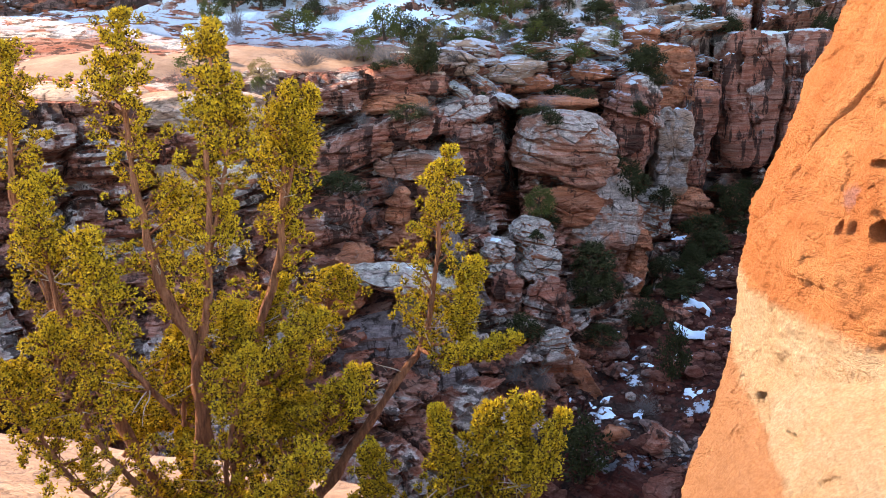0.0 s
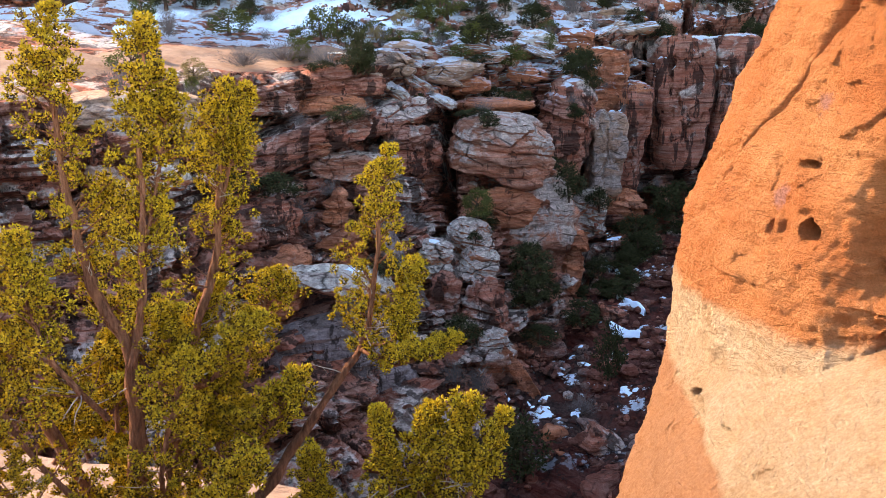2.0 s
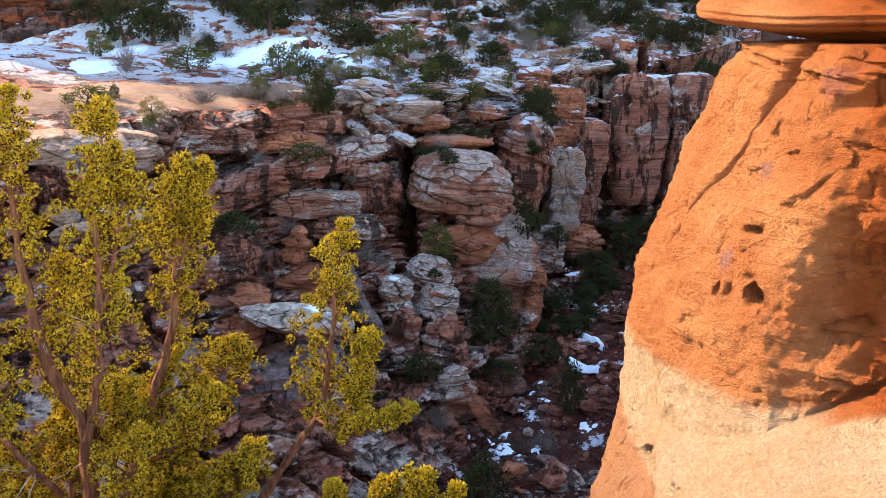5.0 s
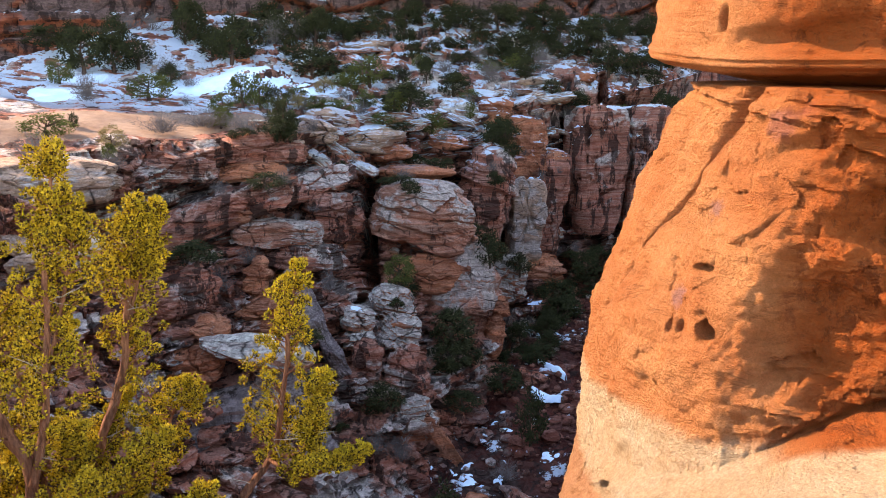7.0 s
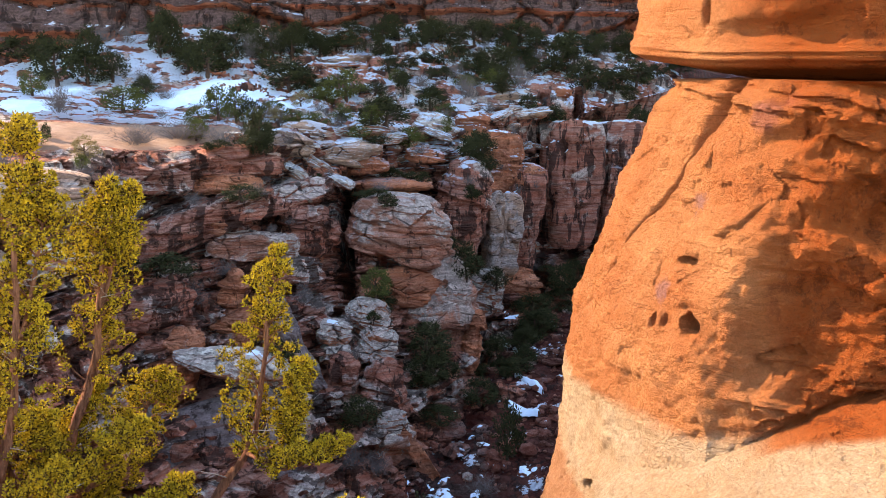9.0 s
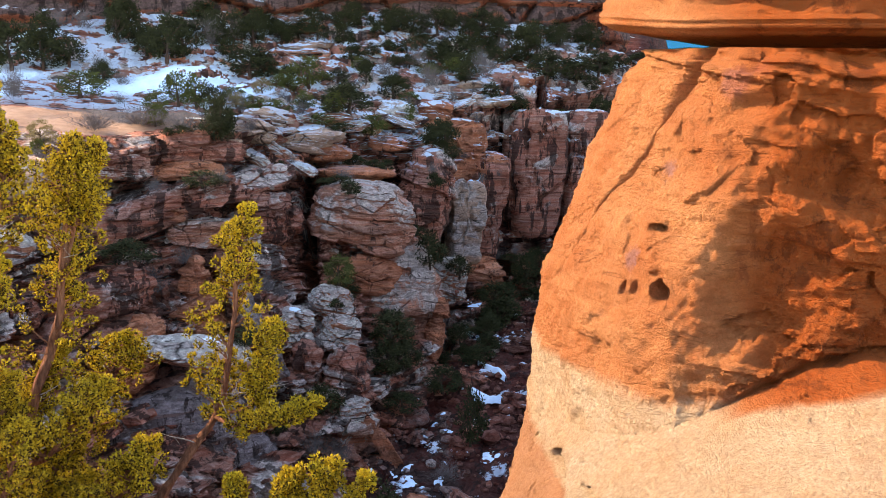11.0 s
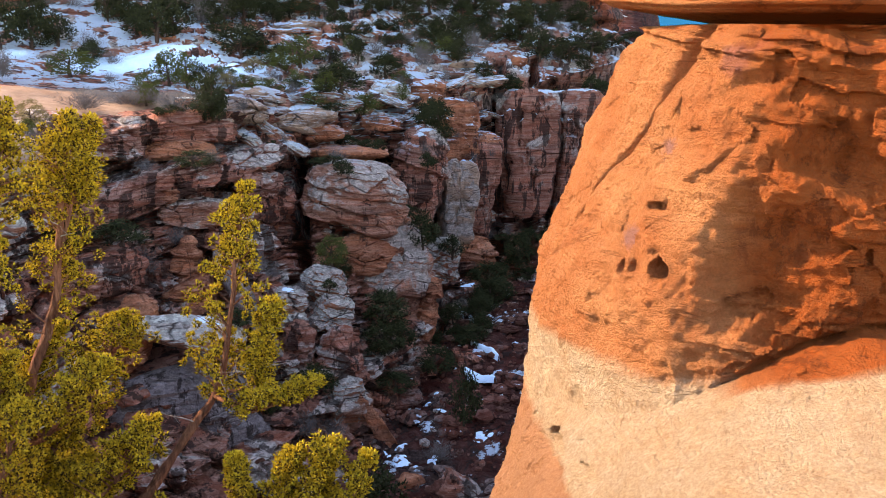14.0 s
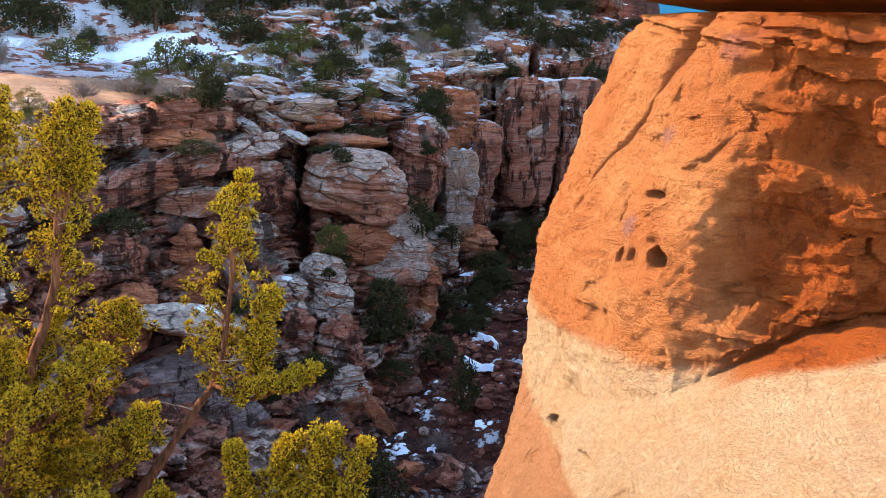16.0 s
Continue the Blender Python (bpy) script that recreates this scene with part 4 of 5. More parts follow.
for k in range(16):
    # side boughs that fill the lower crown
    foot_at = np.array((r5.uniform(-4.6, -2.7), r5.uniform(7.0, 7.8), r5.uniform(24.9, 26.2)))
    way = np.array((r5.uniform(-1.0, 1.1), r5.uniform(-0.2, 0.7), r5.uniform(0.3, 1.0)))
    way *= r5.uniform(0.7, 1.25) / np.linalg.norm(way)
    STEMS.append((0.005, 0.022, 0.24, 0.15, [foot_at + way, foot_at + way * 0.6 + (0, 0, -0.06), foot_at + way * 0.25, foot_at]))
for n, (r0, r1, wide, bare, pts) in enumerate(STEMS):
    v, f, line = tube(pts, r0, r1, 9, n * 7)
    limb = part("limb", mesh_of("limb", v, f, bark), juniper)
    fv, ff, old, tw = plume(line, wide, bare)
    tagged(part("brushwood", mesh_of("brushwood", *joined(tw), bark), limb), kind="stuff")
    tagged(part("foliage", mesh_of("foliage", fv, ff, juniper_leaf, flat=True), limb), kind="stuff")
    tagged(part("old_foliage", mesh_of("old_foliage", *old, shade_leaf, flat=True), limb, "dark brown-olive leaves inside the clumps, their shade in the colour"), kind="stuff")

# bleached dead twigs that stick out of the crown
r6 = np.random.default_rng(66)
for _ in range(80):
    r0, r1, wide, bare, pts = STEMS[r6.integers(24)]
    k = r6.integers(1, len(pts) - 1)
    a = np.array(pts[k]) * 0.5 + np.array(pts[k + 1]) * 0.5 if k + 1 < len(pts) else np.array(pts[k])
    way = r6.normal(size=3) * (1, 0.8, 0.5) + (0, -0.5, 0.1)
    way *= r6.uniform(0.15, 0.42) / np.linalg.norm(way)
    bits = []
    v, f, _ = tube([a + way, a + way * 0.6 + r6.normal(size=3) * 0.03, a + way * 0.3 + r6.normal(size=3) * 0.02, a], 0.002, 0.007, 4, 3)
    bits.append((v, f))
    for _ in range(3):
        q = a + way * r6.uniform(0.4, 0.9)
        v, f, _ = tube([q + r6.normal(size=3) * 0.06, q + r6.normal(size=3) * 0.012, q], 0.001, 0.003, 3, 4)
        bits.append((v, f))
    part("dead_twig", mesh_of("dead_twig", *joined(bits), twig_pale), juniper, "bleached dead twig")

# ---- rocks of the far wall ----
def unit_ball(level):
    bm = bmesh.new()
    bmesh.ops.create_icosphere(bm, subdivisions=level, radius=1.0)
    v = np.array([q.co for q in bm.verts])
    bm.verts.index_update()
    f = np.array([[q.index for q in face.verts] for face in bm.faces])
    bm.free()
    return v / np.linalg.norm(v, axis=1, keepdims=True), f


BALLS = {k: unit_ball(k) for k in (1, 3, 4, 5, 6)}


def rock_form(size, square, seed, bed=0.4, lump=0.16, level=5, joint=0.0, taper=0.0):
    """A weathered block: a squared ball broken by flat faces, then cut by beds and joints. size: width, depth, height in metres."""
    d, f = BALLS[level]
    r = np.random.default_rng(seed)
    ball = (np.abs(d) ** square).sum(1) ** (-1.0 / square)
    p = d * ball[:, None]
    for _ in range(int(4 + 40 * lump)):
        n = r.normal(size=3) * (1, 1, 0.8)
        n /= np.linalg.norm(n)
        reach = (p @ n).max() * r.uniform(0.72, 0.96)
        over = np.maximum(0, p @ n - reach)
        p -= over[:, None] * n * 0.92
    half_size = np.array(size) / 2
    p = p * half_size
    mean = float(np.mean(size))
    q = p + np.array((seed * 3.7, seed * 1.9, seed * 2.3))
    p *= (1 + lump * 0.9 * layered(q, 0.75 * mean, 4, seed))[:, None]
    lie = q[:, 2] + 0.10 * mean * grain(q, mean * 0.7, seed + 3) + 0.1 * q[:, 0]
    layer = beds(lie, bed, seed, 0.12)
    fine = beds(lie + 0.03 * mean * grain(q, mean * 0.3, seed + 4), bed * 0.33, seed + 9, 0.2)
    side = np.sqrt(1 - np.clip(np.abs(d[:, 2]), 0, 1) ** 4)
    amp = min(0.3, 0.36 * bed)
    p[:, :2] += d[:, :2] * (side * (amp * layer + 0.45 * amp * fine))[:, None]
    if taper:
        p[:, :2] *= (1 - taper * (p[:, 2] / half_size[2]))[:, None]
    e, own = cells(q, (mean * 0.42, mean * 0.42, bed * 1.6 if size[2] < 1.6 * size[0] else size[2] * 0.4), seed + 7)
    p += d * ((own - 0.5) * 0.09 * mean - joint * 0.16 * mean * (1 - smooth(0, 0.06, e)))[:, None]
    p += d * (0.05 * layered(q, 0.4, 4, seed + 13))[:, None]
    return p, f


def rock(x, y, z, w, dep, h, material, label, tilt=0, yaw=0, square=3.0, seed=1, bed=0.4, lump=0.16, joint=0.4, level=5, name="boulder", pitch=0, taper=0.0):
    v, f = rock_form((w, dep, h), square, seed, bed, lump, level, joint, taper)
    return thing(name, v, f, material, label, "rock", at=pose(x, y, z, pitch, tilt, yaw), crisp=34)


# the great buttress with its rounded head
rock(-1.7, 58.6, 19.5, 6.9, 5.4, 5.0, rock_streaked, "big rounded bedded boulder with a grey varnished crown", 8, 12, 2.5, 3, 0.7, 0.03, 0.08, 6)
rock(-2.4, 62.4, 22.0, 5.6, 4.0, 0.75, rock_red, "thin red sandstone bed with snow on top", 2, 8, 4.0, 5, 0.22, 0.08, 0.3, 5, "ledge_slab")
rock(-0.2, 60.2, 13.6, 6.0, 6.5, 8.8, rock_streaked, "massive rounded grey buttress of the canyon wall", 12, 20, 2.6, 8, 0.9, 0.05, 0.12, 6, "buttress")
rock(-1.5, 57.4, 16.0, 5.0, 3.2, 2.6, rock_red, "fresh orange-red alcove rock under the rounded boulder", 10, 15, 2.8, 11, 0.8, 0.15, 0.35, 5)
rock(2.5, 66.2, 19.4, 4.4, 5.0, 8.2, rock_wall, "rounded brown shoulder of the canyon wall", 16, 25, 2.5, 13, 0.8, 0.06, 0.15, 6, "buttress")
rock(2.9, 58.6, 11.6, 1.7, 2.2, 5.0, rock_red, "red tongue of rock hanging over the gully", 12, 20, 2.4, 17, 0.9, 0.16, 0.3, 5)
# the pale blocky column in front of it
rock(-5.6, 51.6, 14.6, 1.9, 1.8, 1.3, rock_grey, "pale grey cracked block with a snow patch", 8, 20, 5.0, 19, 0.5, 0.08, 0.3, 5)
rock(-5.4, 51.0, 13.5, 1.7, 1.6, 0.95, rock_grey, "pale grey cracked block with a snow patch", -6, 5, 5.0, 21, 0.4, 0.08, 0.3, 4)
rock(-3.6, 53.2, 15.1, 2.7, 2.2, 2.2, rock_grey, "pale grey rounded block split by thin cracks", 14, 15, 3.2, 23, 0.45, 0.12, 0.6, 5)
rock(-3.0, 52.2, 13.4, 2.4, 2.0, 2.6, rock_grey, "pale grey rounded block split by thin cracks", 20, 15, 3.0, 25, 0.5, 0.12, 0.6, 5)
rock(-5.0, 50.0, 12.0, 1.9, 1.8, 3.8, rock_wall, "red and grey foot of the blocky column", 6, 10, 3.4, 27, 0.6, 0.14, 0.4, 5)
rock(-2.7, 50.4, 11.2, 2.6, 2.2, 4.6, rock_wall, "red and grey foot of the blocky column", 8, 10, 3.0, 29, 0.7, 0.16, 0.4, 5)
rock(-2.1, 49.2, 9.2, 2.6, 2.4, 3.0, rock_grey, "grey split slab at the foot of the column", -12, 20, 3.0, 31, 1.2, 0.14, 0.5, 5)
# the leaning sheet, the hooded hollow and the broad apron below it
rock(-7.4, 50.2, 14.0, 1.5, 3.2, 8.6, rock_smooth, "leaning sheet of smooth grey slickrock", -26, 10, 3.2, 33, 2.4, 0.05, 0.1, 5, "rock_sheet")
rock(-9.9, 44.6, 15.0, 5.6, 3.2, 1.5, rock_grey, "pale hood of rock over a dark hollow with a snow patch", 12, 15, 2.6, 35, 0.8, 0.12, 0.1, 5, "rock_hood")
rock(-10.6, 44.6, 8.8, 9.4, 4.6, 9.0, rock_smooth, "broad grey apron of rough rock under the hood", -10, 20, 2.5, 37, 3.0, 0.05, 0.05, 6, "rock_apron")
# red ledges and knobs to the side of the hollow
rock(-11.2, 50.3, 17.2, 1.7, 1.8, 3.0, rock_red, "red rounded knob with a pale tip", 4, 0, 2.4, 39, 0.5, 0.14, 0.3, 5)
rock(-10.9, 49.4, 15.6, 3.6, 2.8, 2.2, rock_red, "red bedded ledge of the canyon wall", -8, 10, 3.0, 41, 0.35, 0.16, 0.4, 5, "ledge_slab")
rock(-12.6, 45.4, 15.8, 2.2, 2.0, 1.6, rock_red, "brown-red rounded boulder over a hollow", 6, 0, 2.4, 43, 0.6, 0.14, 0.2, 5)
rock(-13.4, 45.0, 14.0, 3.0, 2.4, 2.6, rock_red, "red bedded ledge of the canyon wall", -14, 10, 2.8, 45, 0.5, 0.16, 0.4, 5, "ledge_slab")
rock(-14.6, 46.6, 17.6, 4.6, 3.0, 2.6, rock_wall, "red bedded ledge of the canyon wall", -10, 20, 3.0, 47, 0.45, 0.16, 0.4, 5, "ledge_slab")
# the pale lip of the ledge and what lies under it
rock(-20.4, 45.6, 23.6, 8.0, 5.0, 2.4, rock_cream, "smooth pale lip of the sunlit ledge", 4, 30, 2.6, 49, 1.2, 0.08, 0.1, 6, "ledge_lip")
rock(-27.0, 44.0, 24.2, 9.0, 6.0, 2.6, rock_cream, "smooth pale lip of the sunlit ledge", 2, 20, 2.6, 51, 1.2, 0.08, 0.1, 5, "ledge_lip")
rock(-20.6, 41.6, 21.2, 1.9, 1.4, 0.8, rock_cream, "pale fallen slab in the shade of the lip", 20, 10, 4.0, 53, 0.6, 0.1, 0.2, 4)
rock(-19.6, 40.6, 20.6, 1.9, 1.4, 0.8, rock_cream, "pale fallen slab in the shade of the lip", -15, -20, 4.0, 55, 0.6, 0.1, 0.2, 4)
rock(-18.0, 42.6, 21.0, 2.4, 1.8, 1.2, rock_grey, "pale fallen slab in the shade of the lip", 10, 15, 3.4, 57, 0.6, 0.12, 0.2, 4)
# the dipping ramp and the bedded ledges over and under it
rock(-13.0, 51.4, 21.2, 8.6, 2.6, 1.9, rock_wall, "long dipping slab of pale red rock", -15, 28, 5.0, 59, 0.3, 0.12, 0.4, 6, "dipping_slab")
rock(-8.8, 55.8, 22.0, 6.6, 2.4, 1.4, rock_wall, "long dipping slab of pale red rock", -12, 34, 3.2, 61, 0.4, 0.1, 0.3, 6, "dipping_slab")
rock(-10.2, 52.6, 19.6, 6.0, 2.4, 1.6, rock_streaked, "flat bedded ledge of pale orange rock", 4, 30, 3.4, 63, 0.24, 0.1, 0.2, 6, "ledge_slab")
rock(-8.6, 53.4, 18.0, 5.4, 2.6, 1.6, rock_wall, "flat bedded ledge of the canyon wall", 6, 30, 3.2, 65, 0.3, 0.12, 0.3, 5, "ledge_slab")
rock(-7.7, 56.6, 19.8, 4.4, 3.0, 3.4, rock_wall, "grey-brown bedded wall beside the rounded boulder", 10, 34, 3.0, 67, 0.5, 0.14, 0.4, 5, "buttress")
rock(-11.6, 56.2, 24.0, 5.2, 3.2, 1.4, rock_wall, "thick red bed with a pale top at the rim", 2, 30, 3.6, 69, 0.35, 0.08, 0.3, 6, "ledge_slab")
rock(-12.4, 54.6, 23.0, 4.6, 2.6, 1.0, rock_red, "thick red bed under the rim", 0, 30, 3.4, 71, 0.3, 0.1, 0.3, 5, "ledge_slab")
rock(-16.6, 51.4, 23.6, 6.6, 3.2, 1.8, rock_wall, "thick red bed with a pale top at the rim", 3, 30, 3.2, 73, 0.4, 0.1, 0.3, 6, "ledge_slab")
rock(-9.2, 60.4, 24.9, 3.2, 2.4, 1.3, rock_cream, "pale rounded rim rock", 14, 20, 2.6, 75, 0.5, 0.12, 0.3, 5)
rock(-7.2, 60.8, 23.4, 3.0, 1.8, 0.9, rock_grey, "tilted grey slab at the rim with old snow", 32, 20, 4.0, 77, 0.4, 0.1, 0.3, 5)
rock(-8.4, 59.4, 23.0, 2.4, 1.6, 0.8, rock_grey, "tilted grey slab at the rim with old snow", 38, 10, 4.0, 79, 0.4, 0.1, 0.3, 4)
rock(-5.4, 62.6, 24.3, 4.6, 2.8, 1.3, rock_cream, "pale layered slab at the rim with old snow", -8, 10, 2.8, 81, 0.28, 0.1, 0.2, 6)
rock(-4.4, 63.2, 23.2, 3.2, 2.2, 1.2, rock_red, "red rock under the layered slab", -4, 10, 2.8, 83, 0.5, 0.14, 0.4, 5)
rock(-6.0, 60.0, 22.6, 2.2, 1.5, 0.7, rock_grey, "tilted grey slab at the rim with old snow", 25, -10, 4.0, 85, 0.4, 0.1, 0.3, 4)
rock(-2.9, 65.6, 24.9, 3.0, 2.0, 0.8, rock_grey, "grey slab with snow at the rim", -6, 15, 3.4, 87, 0.3, 0.1, 0.3, 5)
rock(-0.2, 66.4, 23.6, 2.8, 2.0, 1.1, rock_red, "red block with snow at the rim", 6, 15, 3.4, 89, 0.3, 0.1, 0.3, 5)
rock(0.6, 72.0, 25.4, 3.4, 2.8, 2.3, rock_grey, "grey rounded rock with snow on its top", 6, 10, 2.6, 91, 0.5, 0.1, 0.2, 5)
rock(3.6, 73.2, 25.5, 2.7, 2.4, 2.0, rock_red, "orange-red block with snow on its top", -4, 12, 3.2, 93, 0.5, 0.1, 0.3, 5)
# towers and split blocks by the side canyon
rock(3.6, 70.6, 22.4, 2.1, 2.2, 3.2, rock_red, "square red tower with a level snow cap", 2, 15, 7.0, 95, 0.24, 0.05, 0.55, 5, "rock_tower")
rock(5.8, 72.6, 22.6, 3.2, 3.2, 5.0, rock_red, "red block with snow between the towers", 4, 15, 7.0, 97, 0.24, 0.05, 0.55, 5, "rock_tower")
rock(5.0, 70.8, 20.6, 1.7, 1.9, 3.2, rock_red, "red block with snow between the towers", -3, 12, 7.0, 98, 0.24, 0.05, 0.55, 5, "rock_tower")
rock(7.9, 72.0, 21.0, 2.3, 2.2, 3.0, rock_red, "square red tower of the canyon wall", 3, 20, 7.0, 99, 0.24, 0.05, 0.55, 5, "rock_tower")
rock(5.8, 69.0, 17.4, 2.6, 3.0, 6.6, rock_cream, "bedded pale tower striped with red", 4, 10, 7.0, 101, 0.24, 0.05, 0.55, 5, "rock_tower")
rock(7.5, 72.0, 18.4, 2.8, 3.2, 8.0, rock_wall, "tall grey and red tower of the canyon wall", 8, 20, 7.0, 103, 0.24, 0.05, 0.55, 5, "rock_tower")
rock(12.05, 75.4, 20.4, 4.4, 4.6, 11.0, rock_wall, "tall split block of red rock with snow on its top", 2, 16, 7.0, 105, 0.24, 0.05, 0.55, 5, "rock_tower")
rock(16.4, 77.0, 20.2, 4.6, 4.6, 10.8, rock_wall, "tall split block of red rock with snow on its top", -3, 12, 7.0, 107, 0.24, 0.05, 0.55, 5, "rock_tower")
rock(18.6, 79.5, 21.5, 3.2, 3.4, 7.6, rock_wall, "dark red block beside the side canyon", 4, 20, 7.0, 109, 0.24, 0.05, 0.55, 5, "rock_tower")
rock(4.4, 66.2, 13.4, 3.0, 2.6, 3.4, rock_grey, "grey broken rock at the foot of the towers", 10, 20, 2.8, 111, 0.6, 0.16, 0.5, 5)
rock(7.0, 69.0, 13.0, 3.4, 2.8, 3.2, rock_red, "red broken rock at the foot of the towers", 6, 20, 2.8, 113, 0.6, 0.16, 0.5, 5)
# floor of the canyon
rock(6.3, 56.2, 8.7, 4.6, 1.6, 1.1, rock_wall, "great fallen slab with snow along its edges", 26, 24, 4.0, 115, 0.8, 0.08, 0.2, 5, "fallen_slab")
rock(3.9, 43.4, 6.3, 2.5, 1.8, 1.8, rock_wall, "large square brown boulder on the canyon floor", 34, 10, 5.0, 117, 0.7, 0.06, 0.1, 5)
rock(1.4, 44.6, 6.4, 1.1, 1.0, 1.1, rock_red, "red boulder on the canyon floor", 0, 10, 3.4, 119, 0.6, 0.1, 0.1, 4)
rock(1.7, 42.6, 5.9, 1.7, 1.3, 1.1, rock_red, "red boulder on the canyon floor", 8, 30, 3.0, 121, 0.6, 0.12, 0.1, 4)
rock(0.2, 48.6, 7.0, 6.4, 0.9, 0.9, rock_red, "long narrow red slab leaning down to the canyon floor", 58, 10, 3.4, 123, 0.8, 0.1, 0.1, 5, "fallen_slab")
# the upland
rock(-8.0, 89.0, 32.6, 3.2, 2.6, 1.5, rock_red, "red rock with a rounded snow cap", -10, 10, 2.8, 125, 0.5, 0.12, 0.2, 5)
rock(-7.6, 85.0, 30.8, 4.6, 3.0, 0.7, rock_cream, "low stepped slab with old snow", -4, 10, 3.4, 127, 0.25, 0.1, 0.2, 5)
rock(-8.4, 83.2, 30.2, 5.2, 3.0, 0.6, rock_grey, "low stepped slab with old snow", -3, 5, 3.4, 129, 0.25, 0.1, 0.2, 5)
rock(-7.5, 58.6, 22.5, 1.35, 1.0, 0.65, rock_cream, "pale rounded cobble with a snow cap", 3, 0, 2.4, 131, 0.6, 0.08, 0.1, 4)
rock(-12.1, 51.0, 20.9, 1.15, 1.0, 0.95, rock_red, "brown-red rounded cobble on a ledge", 5, 0, 2.2, 133, 0.6, 0.1, 0.1, 4)

# broken blocks strewn over the wall, the floor and the upland
BLOCKS = [(mesh_of("block", *rock_form((1.0, 0.9, 0.6 + 0.08 * k), 3.0 + 0.4 * (k % 4), 201 + 5 * k, 0.25, 0.2, 3, 0.3), (rock_wall, rock_grey, rock_red)[k % 3], crisp=30)) for k in range(9)]


def strewn(count, seed, l_range, w_low, w_high, low, high, label, group, name="boulder", sink=0.25, flat_share=1.0, forms=BLOCKS):
    r = np.random.default_rng(seed)
    n_l = len(np.arange(6, 80, 0.17))
    w_row = np.concatenate([np.linspace(-3.2, 0, 140)[:-1], np.linspace(0, 1, 190)[:-1], 1 + np.linspace(0, 1, 190) ** 1.15 * 2.35])
    rows = np.where((w_row >= w_low) & (w_row <= w_high))[0]
    cols = np.where((np.arange(6, 80, 0.17) > l_range[0]) & (np.arange(6, 80, 0.17) < l_range[1]))[0]
    for _ in range(count):
        p = wall_v[r.choice(rows) * n_l + r.choice(cols)]
        s = low * (high / low) ** (r.uniform() ** 1.7)
        ob = new(name, forms[r.integers(len(forms))])
        size = Matrix.Diagonal((s * r.uniform(0.8, 1.5), s * r.uniform(0.7, 1.2), s * r.uniform(0.5, 1.0) * flat_share, 1))
        ob.matrix_world = pose(p[0], p[1], p[2] + s * (0.3 - sink) * flat_share, r.uniform(-12, 12), r.uniform(-22, 22), r.uniform(0, 360)) @ size
        tagged(ob, label, "rock", group)


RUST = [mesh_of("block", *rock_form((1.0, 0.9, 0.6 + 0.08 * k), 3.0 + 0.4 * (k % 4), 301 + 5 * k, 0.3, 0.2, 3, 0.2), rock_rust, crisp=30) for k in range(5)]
PALE = [mesh_of("block", *rock_form((1.0, 0.9, 0.5), 3.4 + 0.4 * (k % 3), 401 + 5 * k, 0.13, 0.22, 4, 0.3), (rock_cream, rock_grey)[k % 2], crisp=30) for k in range(6)]
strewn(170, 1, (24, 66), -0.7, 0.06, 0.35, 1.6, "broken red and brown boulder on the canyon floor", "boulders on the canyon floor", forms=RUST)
strewn(110, 4, (33, 62), 0.92, 1.35, 0.8, 2.6, "pale broken slab at the rim with old snow", "slabs at the rim", "rim_slab", flat_share=0.7, forms=PALE)
strewn(60, 2, (18, 70), 0.08, 0.97, 0.4, 1.3, "weathered block standing out of the canyon wall", "blocks of the canyon wall", "wall_block", sink=0.35)
strewn(90, 3, (36, 76), 1.02, 2.6, 0.5, 2.2, "low slab of bedded rock on the snowy slope", "slabs on the snowy slope", "slope_slab", flat_share=0.5)


def rubble(count, seed, l_range, w_low, w_high):
    """Small angular stones and gravel, too many to count."""
    r = np.random.default_rng(seed)
    ls = np.arange(6, 80, 0.17)
    w_row = np.concatenate([np.linspace(-3.2, 0, 140)[:-1], np.linspace(0, 1, 190)[:-1], 1 + np.linspace(0, 1, 190) ** 1.15 * 2.35])
    rows = np.where((w_row >= w_low) & (w_row <= w_high))[0]
    cols = np.where((ls > l_range[0]) & (ls < l_range[1]))[0]
    d, f = BALLS[1]
    forms = []
    for _ in range(count):
        p = wall_v[r.choice(rows) * len(ls) + r.choice(cols)]
        s = 0.1 + 0.38 * r.uniform() ** 3
        q = d * (r.uniform(0.7, 1.3, (len(d), 1)) * (s * r.uniform(0.7, 1.3), s * r.uniform(0.7, 1.3), s * r.uniform(0.4, 0.9)))
        forms.append((q + p + (r.uniform(-0.1, 0.1), r.uniform(-0.1, 0.1), 0.04), f))
    return joined(forms)


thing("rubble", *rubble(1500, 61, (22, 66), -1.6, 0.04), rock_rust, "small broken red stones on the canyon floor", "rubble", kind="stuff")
thing("rubble", *rubble(260, 62, (22, 66), -1.6, 0.04), rock_wall, "small broken grey stones on the canyon floor", "rubble", kind="stuff")

# ---- snow that lies in patches ----
bpy.context.view_layer.update()
SIGHT = bpy.context.evaluated_depsgraph_get()


def ground_at(x, y, top=60.0):
    hit, p, normal, _, ob, _ = scene.ray_cast(SIGHT, (x, y, top), (0, 0, -1))
    return p.z if hit else 24.0


